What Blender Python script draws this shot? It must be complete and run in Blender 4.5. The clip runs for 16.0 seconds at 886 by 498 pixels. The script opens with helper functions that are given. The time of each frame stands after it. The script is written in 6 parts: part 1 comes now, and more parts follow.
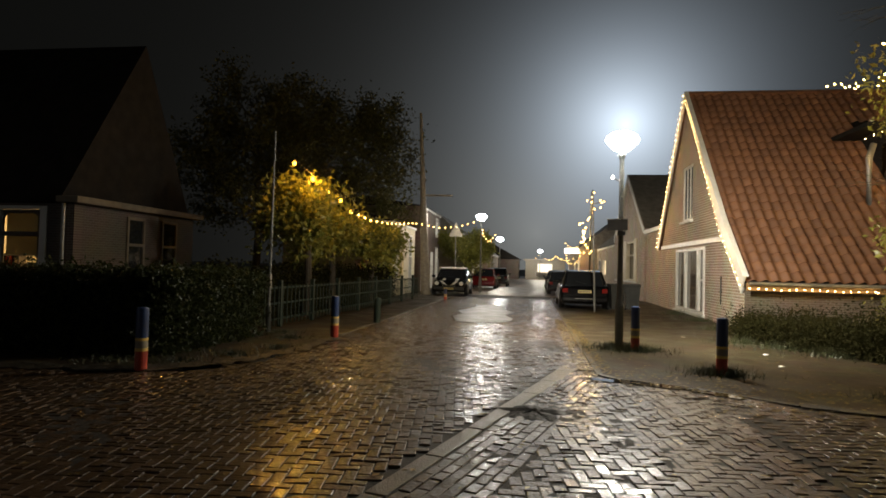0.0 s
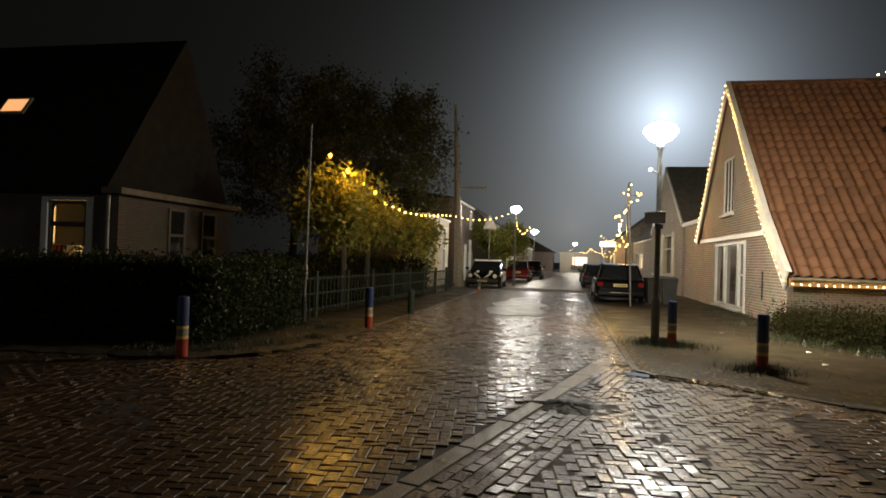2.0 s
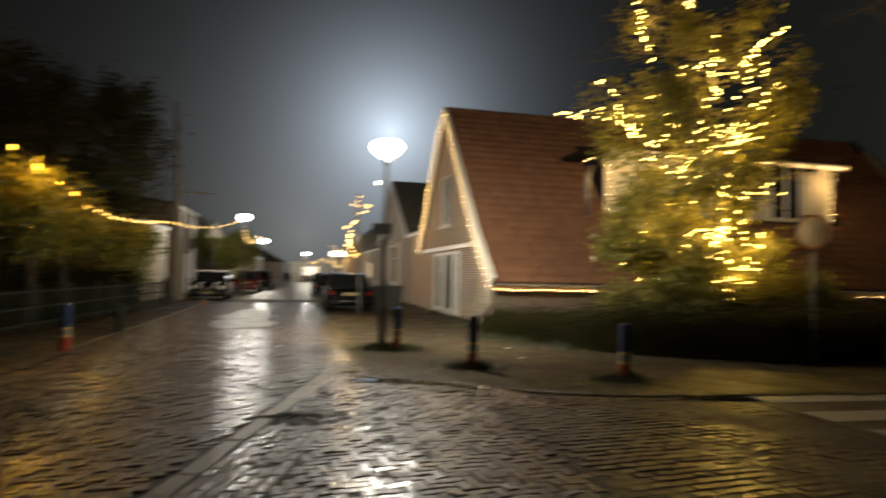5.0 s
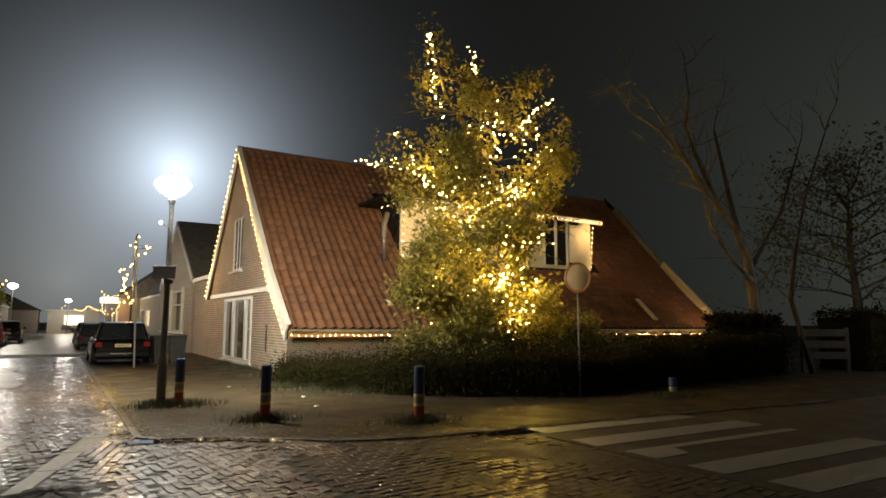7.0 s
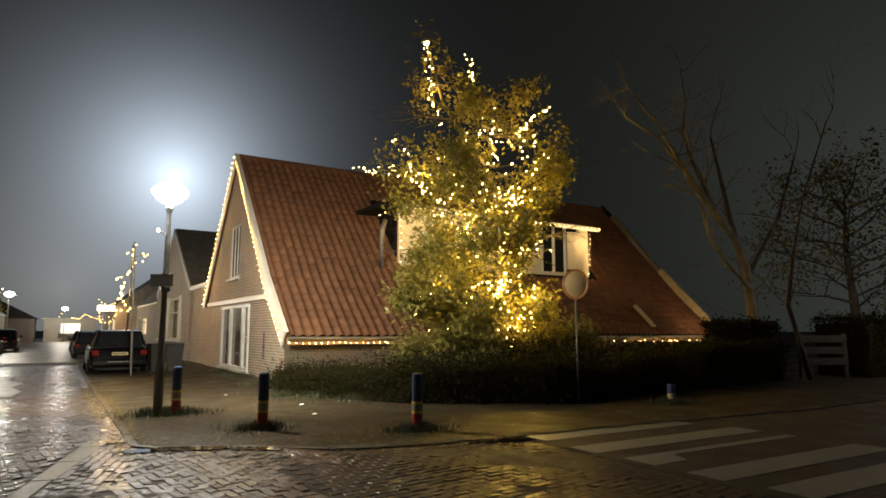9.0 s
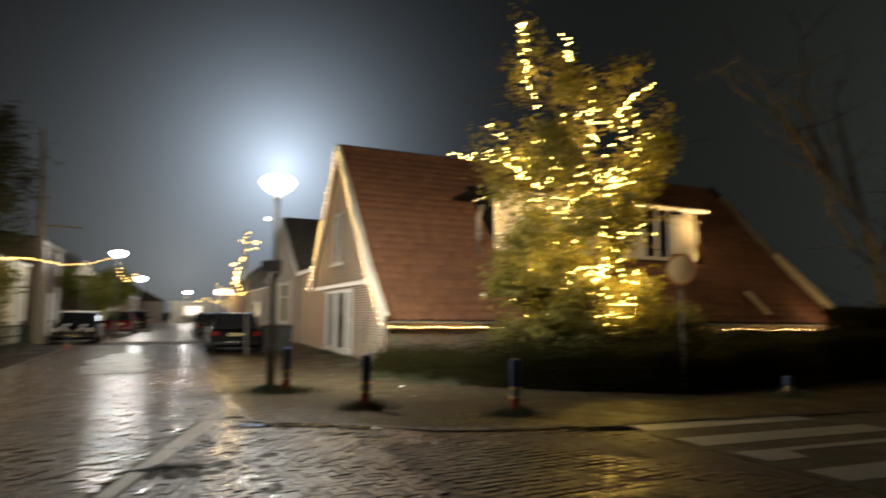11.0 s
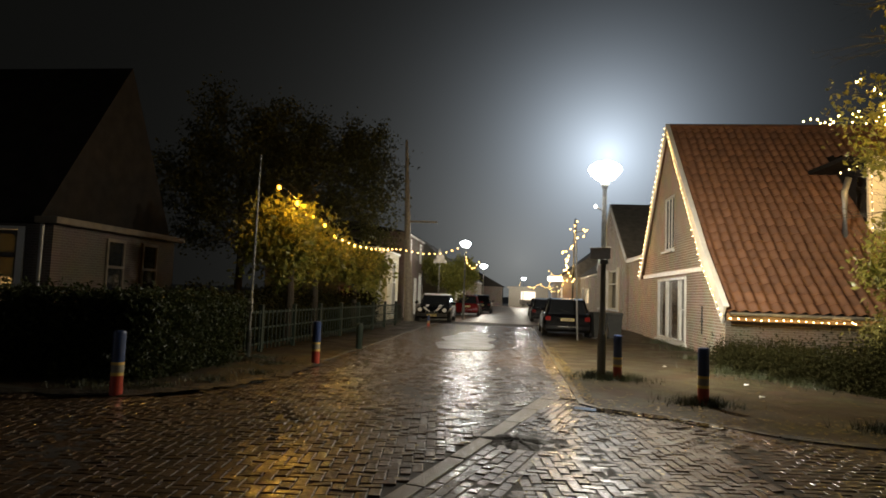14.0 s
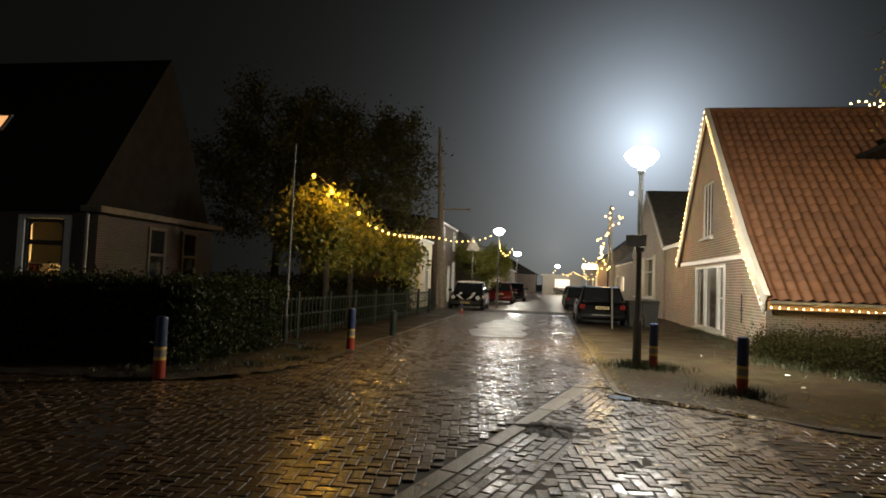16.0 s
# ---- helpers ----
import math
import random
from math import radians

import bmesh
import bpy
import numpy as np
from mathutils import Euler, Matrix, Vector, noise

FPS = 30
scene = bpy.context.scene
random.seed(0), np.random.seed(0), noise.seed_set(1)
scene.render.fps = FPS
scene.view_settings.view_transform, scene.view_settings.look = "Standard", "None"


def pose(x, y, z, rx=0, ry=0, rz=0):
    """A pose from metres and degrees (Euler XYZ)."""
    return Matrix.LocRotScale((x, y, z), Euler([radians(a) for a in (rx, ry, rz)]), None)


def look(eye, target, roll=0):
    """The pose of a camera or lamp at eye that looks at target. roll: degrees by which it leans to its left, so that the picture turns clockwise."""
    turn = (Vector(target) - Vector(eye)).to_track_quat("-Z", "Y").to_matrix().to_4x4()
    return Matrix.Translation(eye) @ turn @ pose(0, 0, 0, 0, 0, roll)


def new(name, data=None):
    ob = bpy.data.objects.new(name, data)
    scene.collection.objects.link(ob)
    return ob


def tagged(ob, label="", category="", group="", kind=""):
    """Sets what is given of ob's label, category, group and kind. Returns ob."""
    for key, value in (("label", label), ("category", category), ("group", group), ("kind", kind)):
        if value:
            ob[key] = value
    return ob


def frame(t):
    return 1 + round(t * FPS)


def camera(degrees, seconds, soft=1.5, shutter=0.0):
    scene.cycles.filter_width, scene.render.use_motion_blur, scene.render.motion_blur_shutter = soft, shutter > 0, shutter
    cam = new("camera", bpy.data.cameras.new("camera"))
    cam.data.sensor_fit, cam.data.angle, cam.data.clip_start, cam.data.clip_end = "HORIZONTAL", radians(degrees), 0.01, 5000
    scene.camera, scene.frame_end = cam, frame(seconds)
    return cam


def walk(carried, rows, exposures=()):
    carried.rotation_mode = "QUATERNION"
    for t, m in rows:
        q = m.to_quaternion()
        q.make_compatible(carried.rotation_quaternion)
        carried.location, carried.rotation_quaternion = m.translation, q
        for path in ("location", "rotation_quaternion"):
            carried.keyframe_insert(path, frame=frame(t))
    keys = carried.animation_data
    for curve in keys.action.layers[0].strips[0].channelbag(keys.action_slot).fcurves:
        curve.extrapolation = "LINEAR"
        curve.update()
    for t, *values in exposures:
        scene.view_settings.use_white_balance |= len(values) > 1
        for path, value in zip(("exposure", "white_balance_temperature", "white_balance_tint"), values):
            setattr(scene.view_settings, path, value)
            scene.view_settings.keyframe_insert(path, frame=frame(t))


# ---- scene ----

cam = camera(71.4, 16.0, soft=1.7, shutter=0.6)
EYE = (0.0, 0.0, 1.6)
# seconds, and the turn of the camera (Euler XYZ, degrees): it stands on one spot and pans
ROWS = [
    (0.0, 91.63, -1.47, 8.14), (0.5, 91.32, -1.52, 8.90), (1.0, 91.10, -1.75, 9.77), (1.5, 90.88, -2.25, 10.54),
    (2.0, 90.81, -1.93, 11.27), (2.5, 90.78, -2.19, 11.54), (3.0, 90.76, -2.30, 11.74), (3.5, 90.55, -2.57, 12.01),
    (4.0, 90.54, -2.61, 12.18), (4.3, 90.7, -2.75, 11.0), (4.5, 90.98, -2.89, 5.84), (4.7, 91.4, -2.4, -1.9),
    (5.0, 92.42, -1.35, -13.36), (5.2, 93.37, -0.91, -19.96), (5.6, 95.0, -0.55, -28.5), (6.1, 96.3, -0.3, -31.6),
    (7.3, 97.00, -0.10, -32.12), (7.5, 97.14, 0.24, -32.41), (8.0, 97.41, 0.16, -32.24), (8.2, 97.45, 0.12, -32.22),
    (10.3, 97.5, -0.28, -32.1), (10.5, 97.49, -0.30, -32.01), (10.7, 97.1, -0.45, -30.4), (11.0, 96.07, -0.67, -23.22),
    (11.2, 95.4, -0.5, -16.8), (11.5, 94.72, -0.11, -9.33), (12.0, 94.44, -1.04, -3.16), (12.5, 93.87, -2.24, -0.08),
    (13.0, 93.87, -1.69, 3.69), (13.5, 94.12, -1.97, 5.59), (14.0, 94.13, -2.18, 6.60), (14.5, 94.09, -2.26, 7.84),
    (15.0, 94.01, -1.86, 8.70), (15.5, 93.67, -1.84, 9.16), (16.0, 92.86, -2.31, 9.69),
]
walk(cam, [(t, pose(*EYE, rx, ry, rz)) for t, rx, ry, rz in ROWS], exposures=[(0.0, 0.44, 6500, 10), (4.4, 0.42, 6500, 10), (5.0, 0.18, 6500, 10), (5.6, 0.28, 6500, 10), (7.3, 0.52, 6500, 10), (10.5, 0.52, 6450, 10), (11.0, 0.42, 6200, 10), (11.4, 0.24, 5850, 13), (12.2, 0.28, 5850, 13), (13.0, 0.38, 6050, 12), (13.6, 0.42, 6450, 10), (16.0, 0.44, 6500, 10)])

# ---- light: a misty winter night, street lamps and strings of bulbs ----
LAMP = (1.79, 12.93, 4.28)
world = bpy.data.worlds.new("night")
scene.world = world
world.use_nodes = True
wn, wl = world.node_tree.nodes, world.node_tree.links
wn.clear()


def wnode(kind, **kw):
    n = wn.new(kind)
    for k, v in kw.items():
        if k == "operation":
            n.operation = v
    return n


# the mist round the lit street glows and fades evenly towards a black sky
tc = wn.new("ShaderNodeTexCoord")
dot = wn.new("ShaderNodeVectorMath")
dot.operation = "DOT_PRODUCT"
dot.inputs[1].default_value = (Vector((1.86, 13.0, 4.62)) - Vector(EYE)).normalized()
acos = wnode("ShaderNodeMath", operation="ARCCOSINE")
mul = wnode("ShaderNodeMath", operation="MULTIPLY")
mul.inputs[1].default_value = -13.2
ex = wnode("ShaderNodeMath", operation="EXPONENT")
glowmix = wn.new("ShaderNodeMix")
glowmix.data_type = "RGBA"
glowmix.inputs[6].default_value = (0.0027, 0.0027, 0.0024, 1)
glowmix.inputs[7].default_value = (0.74, 0.87, 1.02, 1)
bg = wn.new("ShaderNodeBackground")
out = wn.new("ShaderNodeOutputWorld")
wl.new(tc.outputs["Generated"], dot.inputs[0])
wl.new(dot.outputs["Value"], acos.inputs[0])
wl.new(acos.outputs[0], mul.inputs[0])
wl.new(mul.outputs[0], ex.inputs[0])
wl.new(ex.outputs[0], glowmix.inputs[0])
# a fainter glow from the lamp further along the cross road
dot2 = wn.new("ShaderNodeVectorMath")
dot2.operation = "DOT_PRODUCT"
dot2.inputs[1].default_value = (Vector((25.0, 6.6, 4.6)) - Vector(EYE)).normalized()
acos2 = wnode("ShaderNodeMath", operation="ARCCOSINE")
mul2 = wnode("ShaderNodeMath", operation="MULTIPLY")
mul2.inputs[1].default_value = -3.4
ex2 = wnode("ShaderNodeMath", operation="EXPONENT")
glow2 = wn.new("ShaderNodeMix")
glow2.data_type, glow2.blend_type = "RGBA", "ADD"
glow2.inputs[7].default_value = (0.036, 0.040, 0.034, 1)
wl.new(tc.outputs["Generated"], dot2.inputs[0])
wl.new(dot2.outputs["Value"], acos2.inputs[0])
wl.new(acos2.outputs[0], mul2.inputs[0])
wl.new(mul2.outputs[0], ex2.inputs[0])
wl.new(ex2.outputs[0], glow2.inputs[0])
wl.new(glowmix.outputs[2], glow2.inputs[6])
# and the low glow of the lamps along the street
dot3 = wn.new("ShaderNodeVectorMath")
dot3.operation = "DOT_PRODUCT"
dot3.inputs[1].default_value = (Vector((0.5, 60.0, 5.0)) - Vector(EYE)).normalized()
acos3 = wnode("ShaderNodeMath", operation="ARCCOSINE")
mul3 = wnode("ShaderNodeMath", operation="MULTIPLY")
mul3.inputs[1].default_value = -7.0
ex3 = wnode("ShaderNodeMath", operation="EXPONENT")
glow3 = wn.new("ShaderNodeMix")
glow3.data_type, glow3.blend_type = "RGBA", "ADD"
glow3.inputs[7].default_value = (0.125, 0.125, 0.115, 1)
wl.new(tc.outputs["Generated"], dot3.inputs[0])
wl.new(dot3.outputs["Value"], acos3.inputs[0])
wl.new(acos3.outputs[0], mul3.inputs[0])
wl.new(mul3.outputs[0], ex3.inputs[0])
wl.new(ex3.outputs[0], glow3.inputs[0])
wl.new(glow2.outputs[2], glow3.inputs[6])
wl.new(glow3.outputs[2], bg.inputs[0])
wl.new(bg.outputs[0], out.inputs[0])


def point_lamp(name, at, watts, colour, radius):
    data = bpy.data.lights.new(name, "POINT")
    data.energy, data.color, data.shadow_soft_size = watts, colour, radius
    ob = new(name, data)
    ob.location = at
    return ob


TREE_GLOW = [(tuple(Vector((10.1, 13.4, z)) + Vector((0.80, -0.60, 0)) * u - Vector((0.60, 0.80, 0)) * 0.1), w) for u, z, w in ((-1.85, 9.5, 24), (-1.7, 8.3, 48), (0.9, 7.3, 38), (-1.9, 5.9, 72), (0.0, 6.5, 88), (0.4, 5.0, 190), (-0.8, 4.5, 90), (0.35, 3.7, 190), (0.15, 2.6, 170), (0.45, 1.6, 80), (-0.6, 1.8, 90), (-1.4, 2.7, 90), (-1.0, 3.5, 70), (1.0, 2.6, 70))]
COOL = (1.0, 0.905, 0.72)
point_lamp("street_light", LAMP, 900, COOL, 0.13)
# an added spot at the lantern pushes extra light up the street and house
beam = bpy.data.lights.new("street_light_added_spot", "SPOT")
beam.energy, beam.color, beam.shadow_soft_size, beam.spot_size, beam.spot_blend = 2300, COOL, 0.12, radians(165), 0.7
beam_ob = new("street_light_added_spot", beam)
beam_ob.matrix_world = look(LAMP, (LAMP[0] + 0.5, LAMP[1] + 0.75, LAMP[2] - 0.4))
point_lamp("street_light", (25.0, 6.6, 4.33), 210, COOL, 0.16)
point_lamp("street_light", (-3.1, 38.0, 4.76), 620, COOL, 0.16)
point_lamp("street_light", (-2.95, 58.0, 4.34), 900, COOL, 0.16)
point_lamp("street_light", (1.25, 92.0, 4.28), 1300, COOL, 0.16)
# out of view behind the camera, added to light the left house's front
point_lamp("street_light", (-21.0, -9.0, 4.28), 190, COOL, 0.16)
# the strings on the gable and the wound pole, summed at a few places
for at, watts in (((5.4, 19.2, 2.3), 5), ((5.4, 21.4, 4.4), 5), ((5.4, 23.6, 7.0), 5), ((5.4, 26.5, 6.5), 4), ((5.4, 28.6, 4.2), 4), ((2.75, 29.8, 4.7), 70), ((2.45, 29.8, 3.2), 90), ((3.9, 63.2, 3.2), 120)):
    point_lamp("string_light", at, watts, (1.0, 0.60, 0.20), 0.05)

for at, watts in (((-5.95, 14.75, 4.1), 35), ((-5.95, 16.1, 3.9), 120), ((-5.95, 17.4, 3.71), 45), ((-5.95, 18.6, 3.58), 35), ((-5.9, 21.2, 3.35), 40), ((-5.9, 24.8, 3.32), 50)):
    point_lamp("amber_light", at, watts * 0.52, (1.0, 0.47, 0.05), 0.035)

# the strings wound through the tree, each cluster of bulbs summed at its place
for at, watts in TREE_GLOW:
    point_lamp("tree_lights", at, watts * 1.05, (1.0, 0.61, 0.11), 0.2)
# the strings along the dormer and the low eave
for at, watts in (((10.9, 19.8, 5.45), 30), ((12.7, 19.9, 5.85), 30), ((20.8, 20.0, 5.65), 34), ((7.3, 17.65, 1.22), 1.6), ((8.8, 17.65, 1.2), 1.6), ((22.4, 17.65, 1.2), 2), ((24.6, 17.65, 1.2), 2.5), ((25.2, 17.4, 2.2), 24)):
    point_lamp("string_light", at, watts, (1.0, 0.62, 0.24), 0.05)

# ---- materials ----
MATS = {}


def material(name, colour, rough=0.6, metal=0.0, colour2=None, scale=6.0, bump=0.0, bump_scale=60.0, rough2=None, emit=None, strength=0.0, island=0.0, coat=0.0, objectr=0.0, relief=0.01, spec=0.5):
    """A procedural surface: two colours mixed by noise at two scales, roughness that varies with it, and fine relief."""
    if name in MATS:
        return MATS[name]
    m = bpy.data.materials.new(name)
    m.use_nodes = True
    n, l = m.node_tree.nodes, m.node_tree.links
    b = n["Principled BSDF"]
    b.inputs["Roughness"].default_value, b.inputs["Metallic"].default_value = rough, metal
    b.inputs["Base Color"].default_value = (*colour, 1)
    b.inputs["Coat Weight"].default_value = coat
    b.inputs["Specular IOR Level"].default_value = spec
    b.inputs["Coat Roughness"].default_value = 0.12
    if emit:
        b.inputs["Emission Color"].default_value = (*emit, 1)
        b.inputs["Emission Strength"].default_value = strength
    co = n.new("ShaderNodeTexCoord")
    big = n.new("ShaderNodeTexNoise")
    big.inputs["Scale"].default_value, big.inputs["Detail"].default_value = scale, 6.0
    l.new(co.outputs["Object"], big.inputs["Vector"])
    if colour2:
        mix = n.new("ShaderNodeMix")
        mix.data_type = "RGBA"
        mix.inputs[6].default_value, mix.inputs[7].default_value = (*colour, 1), (*colour2, 1)
        cr = n.new("ShaderNodeMapRange")
        cr.inputs[1].default_value, cr.inputs[2].default_value = 0.3, 0.7
        l.new(big.outputs["Fac"], cr.inputs[0])
        src = cr.outputs[0]
        if island or objectr:
            g = n.new("ShaderNodeNewGeometry") if island else n.new("ShaderNodeObjectInfo")
            rnd = g.outputs["Random Per Island"] if island else g.outputs["Random"]
            ad = n.new("ShaderNodeMath")
            ad.operation = "MULTIPLY_ADD"
            ad.inputs[1].default_value = island or objectr
            ad.use_clamp = True
            l.new(rnd, ad.inputs[0])
            sc = n.new("ShaderNodeMath")
            sc.operation = "MULTIPLY"
            sc.inputs[1].default_value = 1 - (island or objectr)
            l.new(src, sc.inputs[0])
            l.new(sc.outputs[0], ad.inputs[2])
            src = ad.outputs[0]
        l.new(src, mix.inputs[0])
        l.new(mix.outputs[2], b.inputs["Base Color"])
    if rough2 is not None:
        rr = n.new("ShaderNodeMapRange")
        rr.inputs[1].default_value, rr.inputs[2].default_value = 0.35, 0.65
        rr.inputs[3].default_value, rr.inputs[4].default_value = rough, rough2
        l.new(big.outputs["Fac"], rr.inputs[0])
        l.new(rr.outputs[0], b.inputs["Roughness"])
    if bump:
        fine = n.new("ShaderNodeTexNoise")
        fine.inputs["Scale"].default_value, fine.inputs["Detail"].default_value = bump_scale, 5.0
        l.new(co.outputs["Object"], fine.inputs["Vector"])
        bp = n.new("ShaderNodeBump")
        bp.inputs["Strength"].default_value, bp.inputs["Distance"].default_value = bump, relief
        l.new(fine.outputs["Fac"], bp.inputs["Height"])
        l.new(bp.outputs[0], b.inputs["Normal"])
        if coat:
            film = n.new("ShaderNodeBump")
            film.inputs["Strength"].default_value, film.inputs["Distance"].default_value = 0.4, 0.010
            grit = n.new("ShaderNodeTexNoise")
            grit.inputs["Scale"].default_value, grit.inputs["Detail"].default_value = 34.0, 3.0
            l.new(co.outputs["Object"], grit.inputs["Vector"])
            l.new(grit.outputs["Fac"], film.inputs["Height"])
            l.new(film.outputs[0], b.inputs["Coat Normal"])
    MATS[name] = m
    return m


def brick_material(name, c1, c2, mortar, width=0.21, height=0.065, rough=0.75, axis="X", rough2=None, gap=0.01, bump=0.6):
    """Courses of brick with recessed joints; axis: the wall's horizontal axis ('F': a floor)."""
    m = bpy.data.materials.new(name)
    m.use_nodes = True
    n, l = m.node_tree.nodes, m.node_tree.links
    b = n["Principled BSDF"]
    co = n.new("ShaderNodeTexCoord")
    sp = n.new("ShaderNodeSeparateXYZ")
    cb = n.new("ShaderNodeCombineXYZ")
    l.new(co.outputs["Object"], sp.inputs[0])
    l.new(sp.outputs["Y" if axis == "Y" else "X"], cb.inputs[0])
    l.new(sp.outputs["Y" if axis == "F" else "Z"], cb.inputs[1])
    t = n.new("ShaderNodeTexBrick")
    t.inputs["Color1"].default_value, t.inputs["Color2"].default_value, t.inputs["Mortar"].default_value = (*c1, 1), (*c2, 1), (*mortar, 1)
    t.inputs["Scale"].default_value, t.inputs["Mortar Size"].default_value = 1.0, gap
    t.inputs["Brick Width"].default_value, t.inputs["Row Height"].default_value = width, height
    t.inputs["Bias"].default_value = -0.1
    l.new(cb.outputs[0], t.inputs["Vector"])
    nz = n.new("ShaderNodeTexNoise")
    nz.inputs["Scale"].default_value, nz.inputs["Detail"].default_value = 1.3, 7.0
    l.new(co.outputs["Object"], nz.inputs["Vector"])
    mx = n.new("ShaderNodeMix")
    mx.data_type, mx.blend_type = "RGBA", "MULTIPLY"
    mx.inputs[0].default_value = 0.55
    l.new(t.outputs["Color"], mx.inputs[6])
    l.new(nz.outputs["Color"], mx.inputs[7])
    hs = n.new("ShaderNodeHueSaturation")
    hs.inputs["Saturation"].default_value, hs.inputs["Value"].default_value = 0.9, 1.5
    l.new(mx.outputs[2], hs.inputs["Color"])
    l.new(hs.outputs[0], b.inputs["Base Color"])
    rr = n.new("ShaderNodeMapRange")
    rr.inputs[1].default_value, rr.inputs[2].default_value = 0.35, 0.65
    rr.inputs[3].default_value, rr.inputs[4].default_value = rough, rough if rough2 is None else rough2
    l.new(nz.outputs["Fac"], rr.inputs[0])
    l.new(rr.outputs[0], b.inputs["Roughness"])
    bp = n.new("ShaderNodeBump")
    bp.inputs["Strength"].default_value, bp.inputs["Distance"].default_value = bump, 0.01
    bp.invert = True
    l.new(t.outputs["Fac"], bp.inputs["Height"])
    gr = n.new("ShaderNodeTexNoise")
    gr.inputs["Scale"].default_value, gr.inputs["Detail"].default_value = 45.0, 6.0
    l.new(co.outputs["Object"], gr.inputs["Vector"])
    b2 = n.new("ShaderNodeBump")
    b2.inputs["Strength"].default_value, b2.inputs["Distance"].default_value = 0.5, 0.012
    l.new(gr.outputs["Fac"], b2.inputs["Height"])
    l.new(bp.outputs[0], b2.inputs["Normal"])
    l.new(b2.outputs[0], b.inputs["Normal"])
    return m


def leaf_material(name, c1, c2, rough=0.36, spec=0.4):
    """Wet leaves that let some light through."""
    m = material(name, c1, rough, colour2=c2, scale=2.0, island=0.6)
    n, l = m.node_tree.nodes, m.node_tree.links
    tr = n.new("ShaderNodeBsdfTranslucent")
    mx = n.new("ShaderNodeMixShader")
    mx.inputs[0].default_value = 0.35
    b = n["Principled BSDF"]
    b.inputs["Specular IOR Level"].default_value = spec
    l.new(b.inputs["Base Color"].links[0].from_socket, tr.inputs["Color"])
    l.new(b.outputs[0], mx.inputs[1])
    l.new(tr.outputs[0], mx.inputs[2])
    l.new(mx.outputs[0], n["Material Output"].inputs["Surface"])
    return m


def glow(name, colour, strength):
    return material(name, (0.8, 0.8, 0.8), 0.4, emit=colour, strength=strength)


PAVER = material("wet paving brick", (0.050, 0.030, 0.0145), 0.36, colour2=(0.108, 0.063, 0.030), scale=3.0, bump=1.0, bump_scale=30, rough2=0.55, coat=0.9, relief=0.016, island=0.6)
PAVER_ONE = material("wet paving brick single", (0.050, 0.030, 0.0145), 0.36, colour2=(0.108, 0.063, 0.030), scale=3.0, bump=1.0, bump_scale=30, rough2=0.55, coat=0.9, relief=0.016, objectr=0.6)
DIRT_PAVER = material("worn muddy paving brick", (0.050, 0.034, 0.019), 0.45, colour2=(0.095, 0.063, 0.034), scale=3.0, bump=1.0, bump_scale=30, rough2=0.68, coat=0.32, relief=0.016, island=0.5, spec=0.25)
BED = material("sand in the joints", (0.018, 0.015, 0.012), 0.8, colour2=(0.03, 0.025, 0.02), bump=0.6, bump_scale=120)
# paler than PAVER: haze over the far street is put into the colour
HAZE_PAVER = brick_material("wet paving paled for haze", (0.11, 0.078, 0.055), (0.15, 0.10, 0.07), (0.03, 0.025, 0.02), 0.21, 0.105, 0.36, "F", 0.55)
TILE_FLOOR = brick_material("wet pavement slabs", (0.030, 0.023, 0.012), (0.046, 0.034, 0.017), (0.017, 0.013, 0.008), 0.3, 0.3, 0.42, "F", 0.65, 0.008, 0.35)
ASPHALT = brick_material("wet worn paving", (0.055, 0.045, 0.034), (0.075, 0.06, 0.044), (0.035, 0.03, 0.024), 0.21, 0.075, 0.5, "F", 0.75, 0.012, 0.9)
for m_, s_ in ((TILE_FLOOR, 0.15), (ASPHALT, 0.12)):
    m_.node_tree.nodes["Principled BSDF"].inputs["Specular IOR Level"].default_value = s_
CONCRETE = material("wet concrete", (0.10, 0.092, 0.078), 0.3, colour2=(0.22, 0.20, 0.17), scale=14, bump=1.0, bump_scale=55, rough2=0.6)
KERB = material("grey kerb stone", (0.06, 0.052, 0.04), 0.4, colour2=(0.10, 0.088, 0.068), scale=5, bump=0.4, rough2=0.6, objectr=0.4)
WATER = material("puddle water", (0.012, 0.011, 0.010), 0.03, bump=0.05, bump_scale=6)
SOIL = material("dark soil", (0.03, 0.025, 0.018), 0.85, colour2=(0.05, 0.045, 0.03), scale=2, bump=0.8, bump_scale=30)
PAINT_ROAD = material("worn road paint", (0.30, 0.29, 0.265), 0.55, colour2=(0.08, 0.077, 0.068), scale=9, bump=0.3, rough2=0.3)
WHITE = material("white gloss paint", (0.78, 0.78, 0.75), 0.35, colour2=(0.66, 0.65, 0.61), scale=3, bump=0.05)
CREAM = material("cream paint", (0.72, 0.66, 0.50), 0.55, colour2=(0.6, 0.54, 0.4), scale=2, bump=0.1)
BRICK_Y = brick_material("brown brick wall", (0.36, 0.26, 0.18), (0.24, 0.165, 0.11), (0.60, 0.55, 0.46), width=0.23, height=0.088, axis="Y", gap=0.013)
BRICK_X = brick_material("brown brick wall long", (0.30, 0.22, 0.165), (0.24, 0.17, 0.12), (0.34, 0.31, 0.27), axis="X")
# darker than the house's front brick; the side's shade is in the colour
DIMBRICK_Y = brick_material("side brick wall darkened for shade", (0.070, 0.050, 0.038), (0.05, 0.036, 0.028), (0.095, 0.085, 0.075), axis="Y")
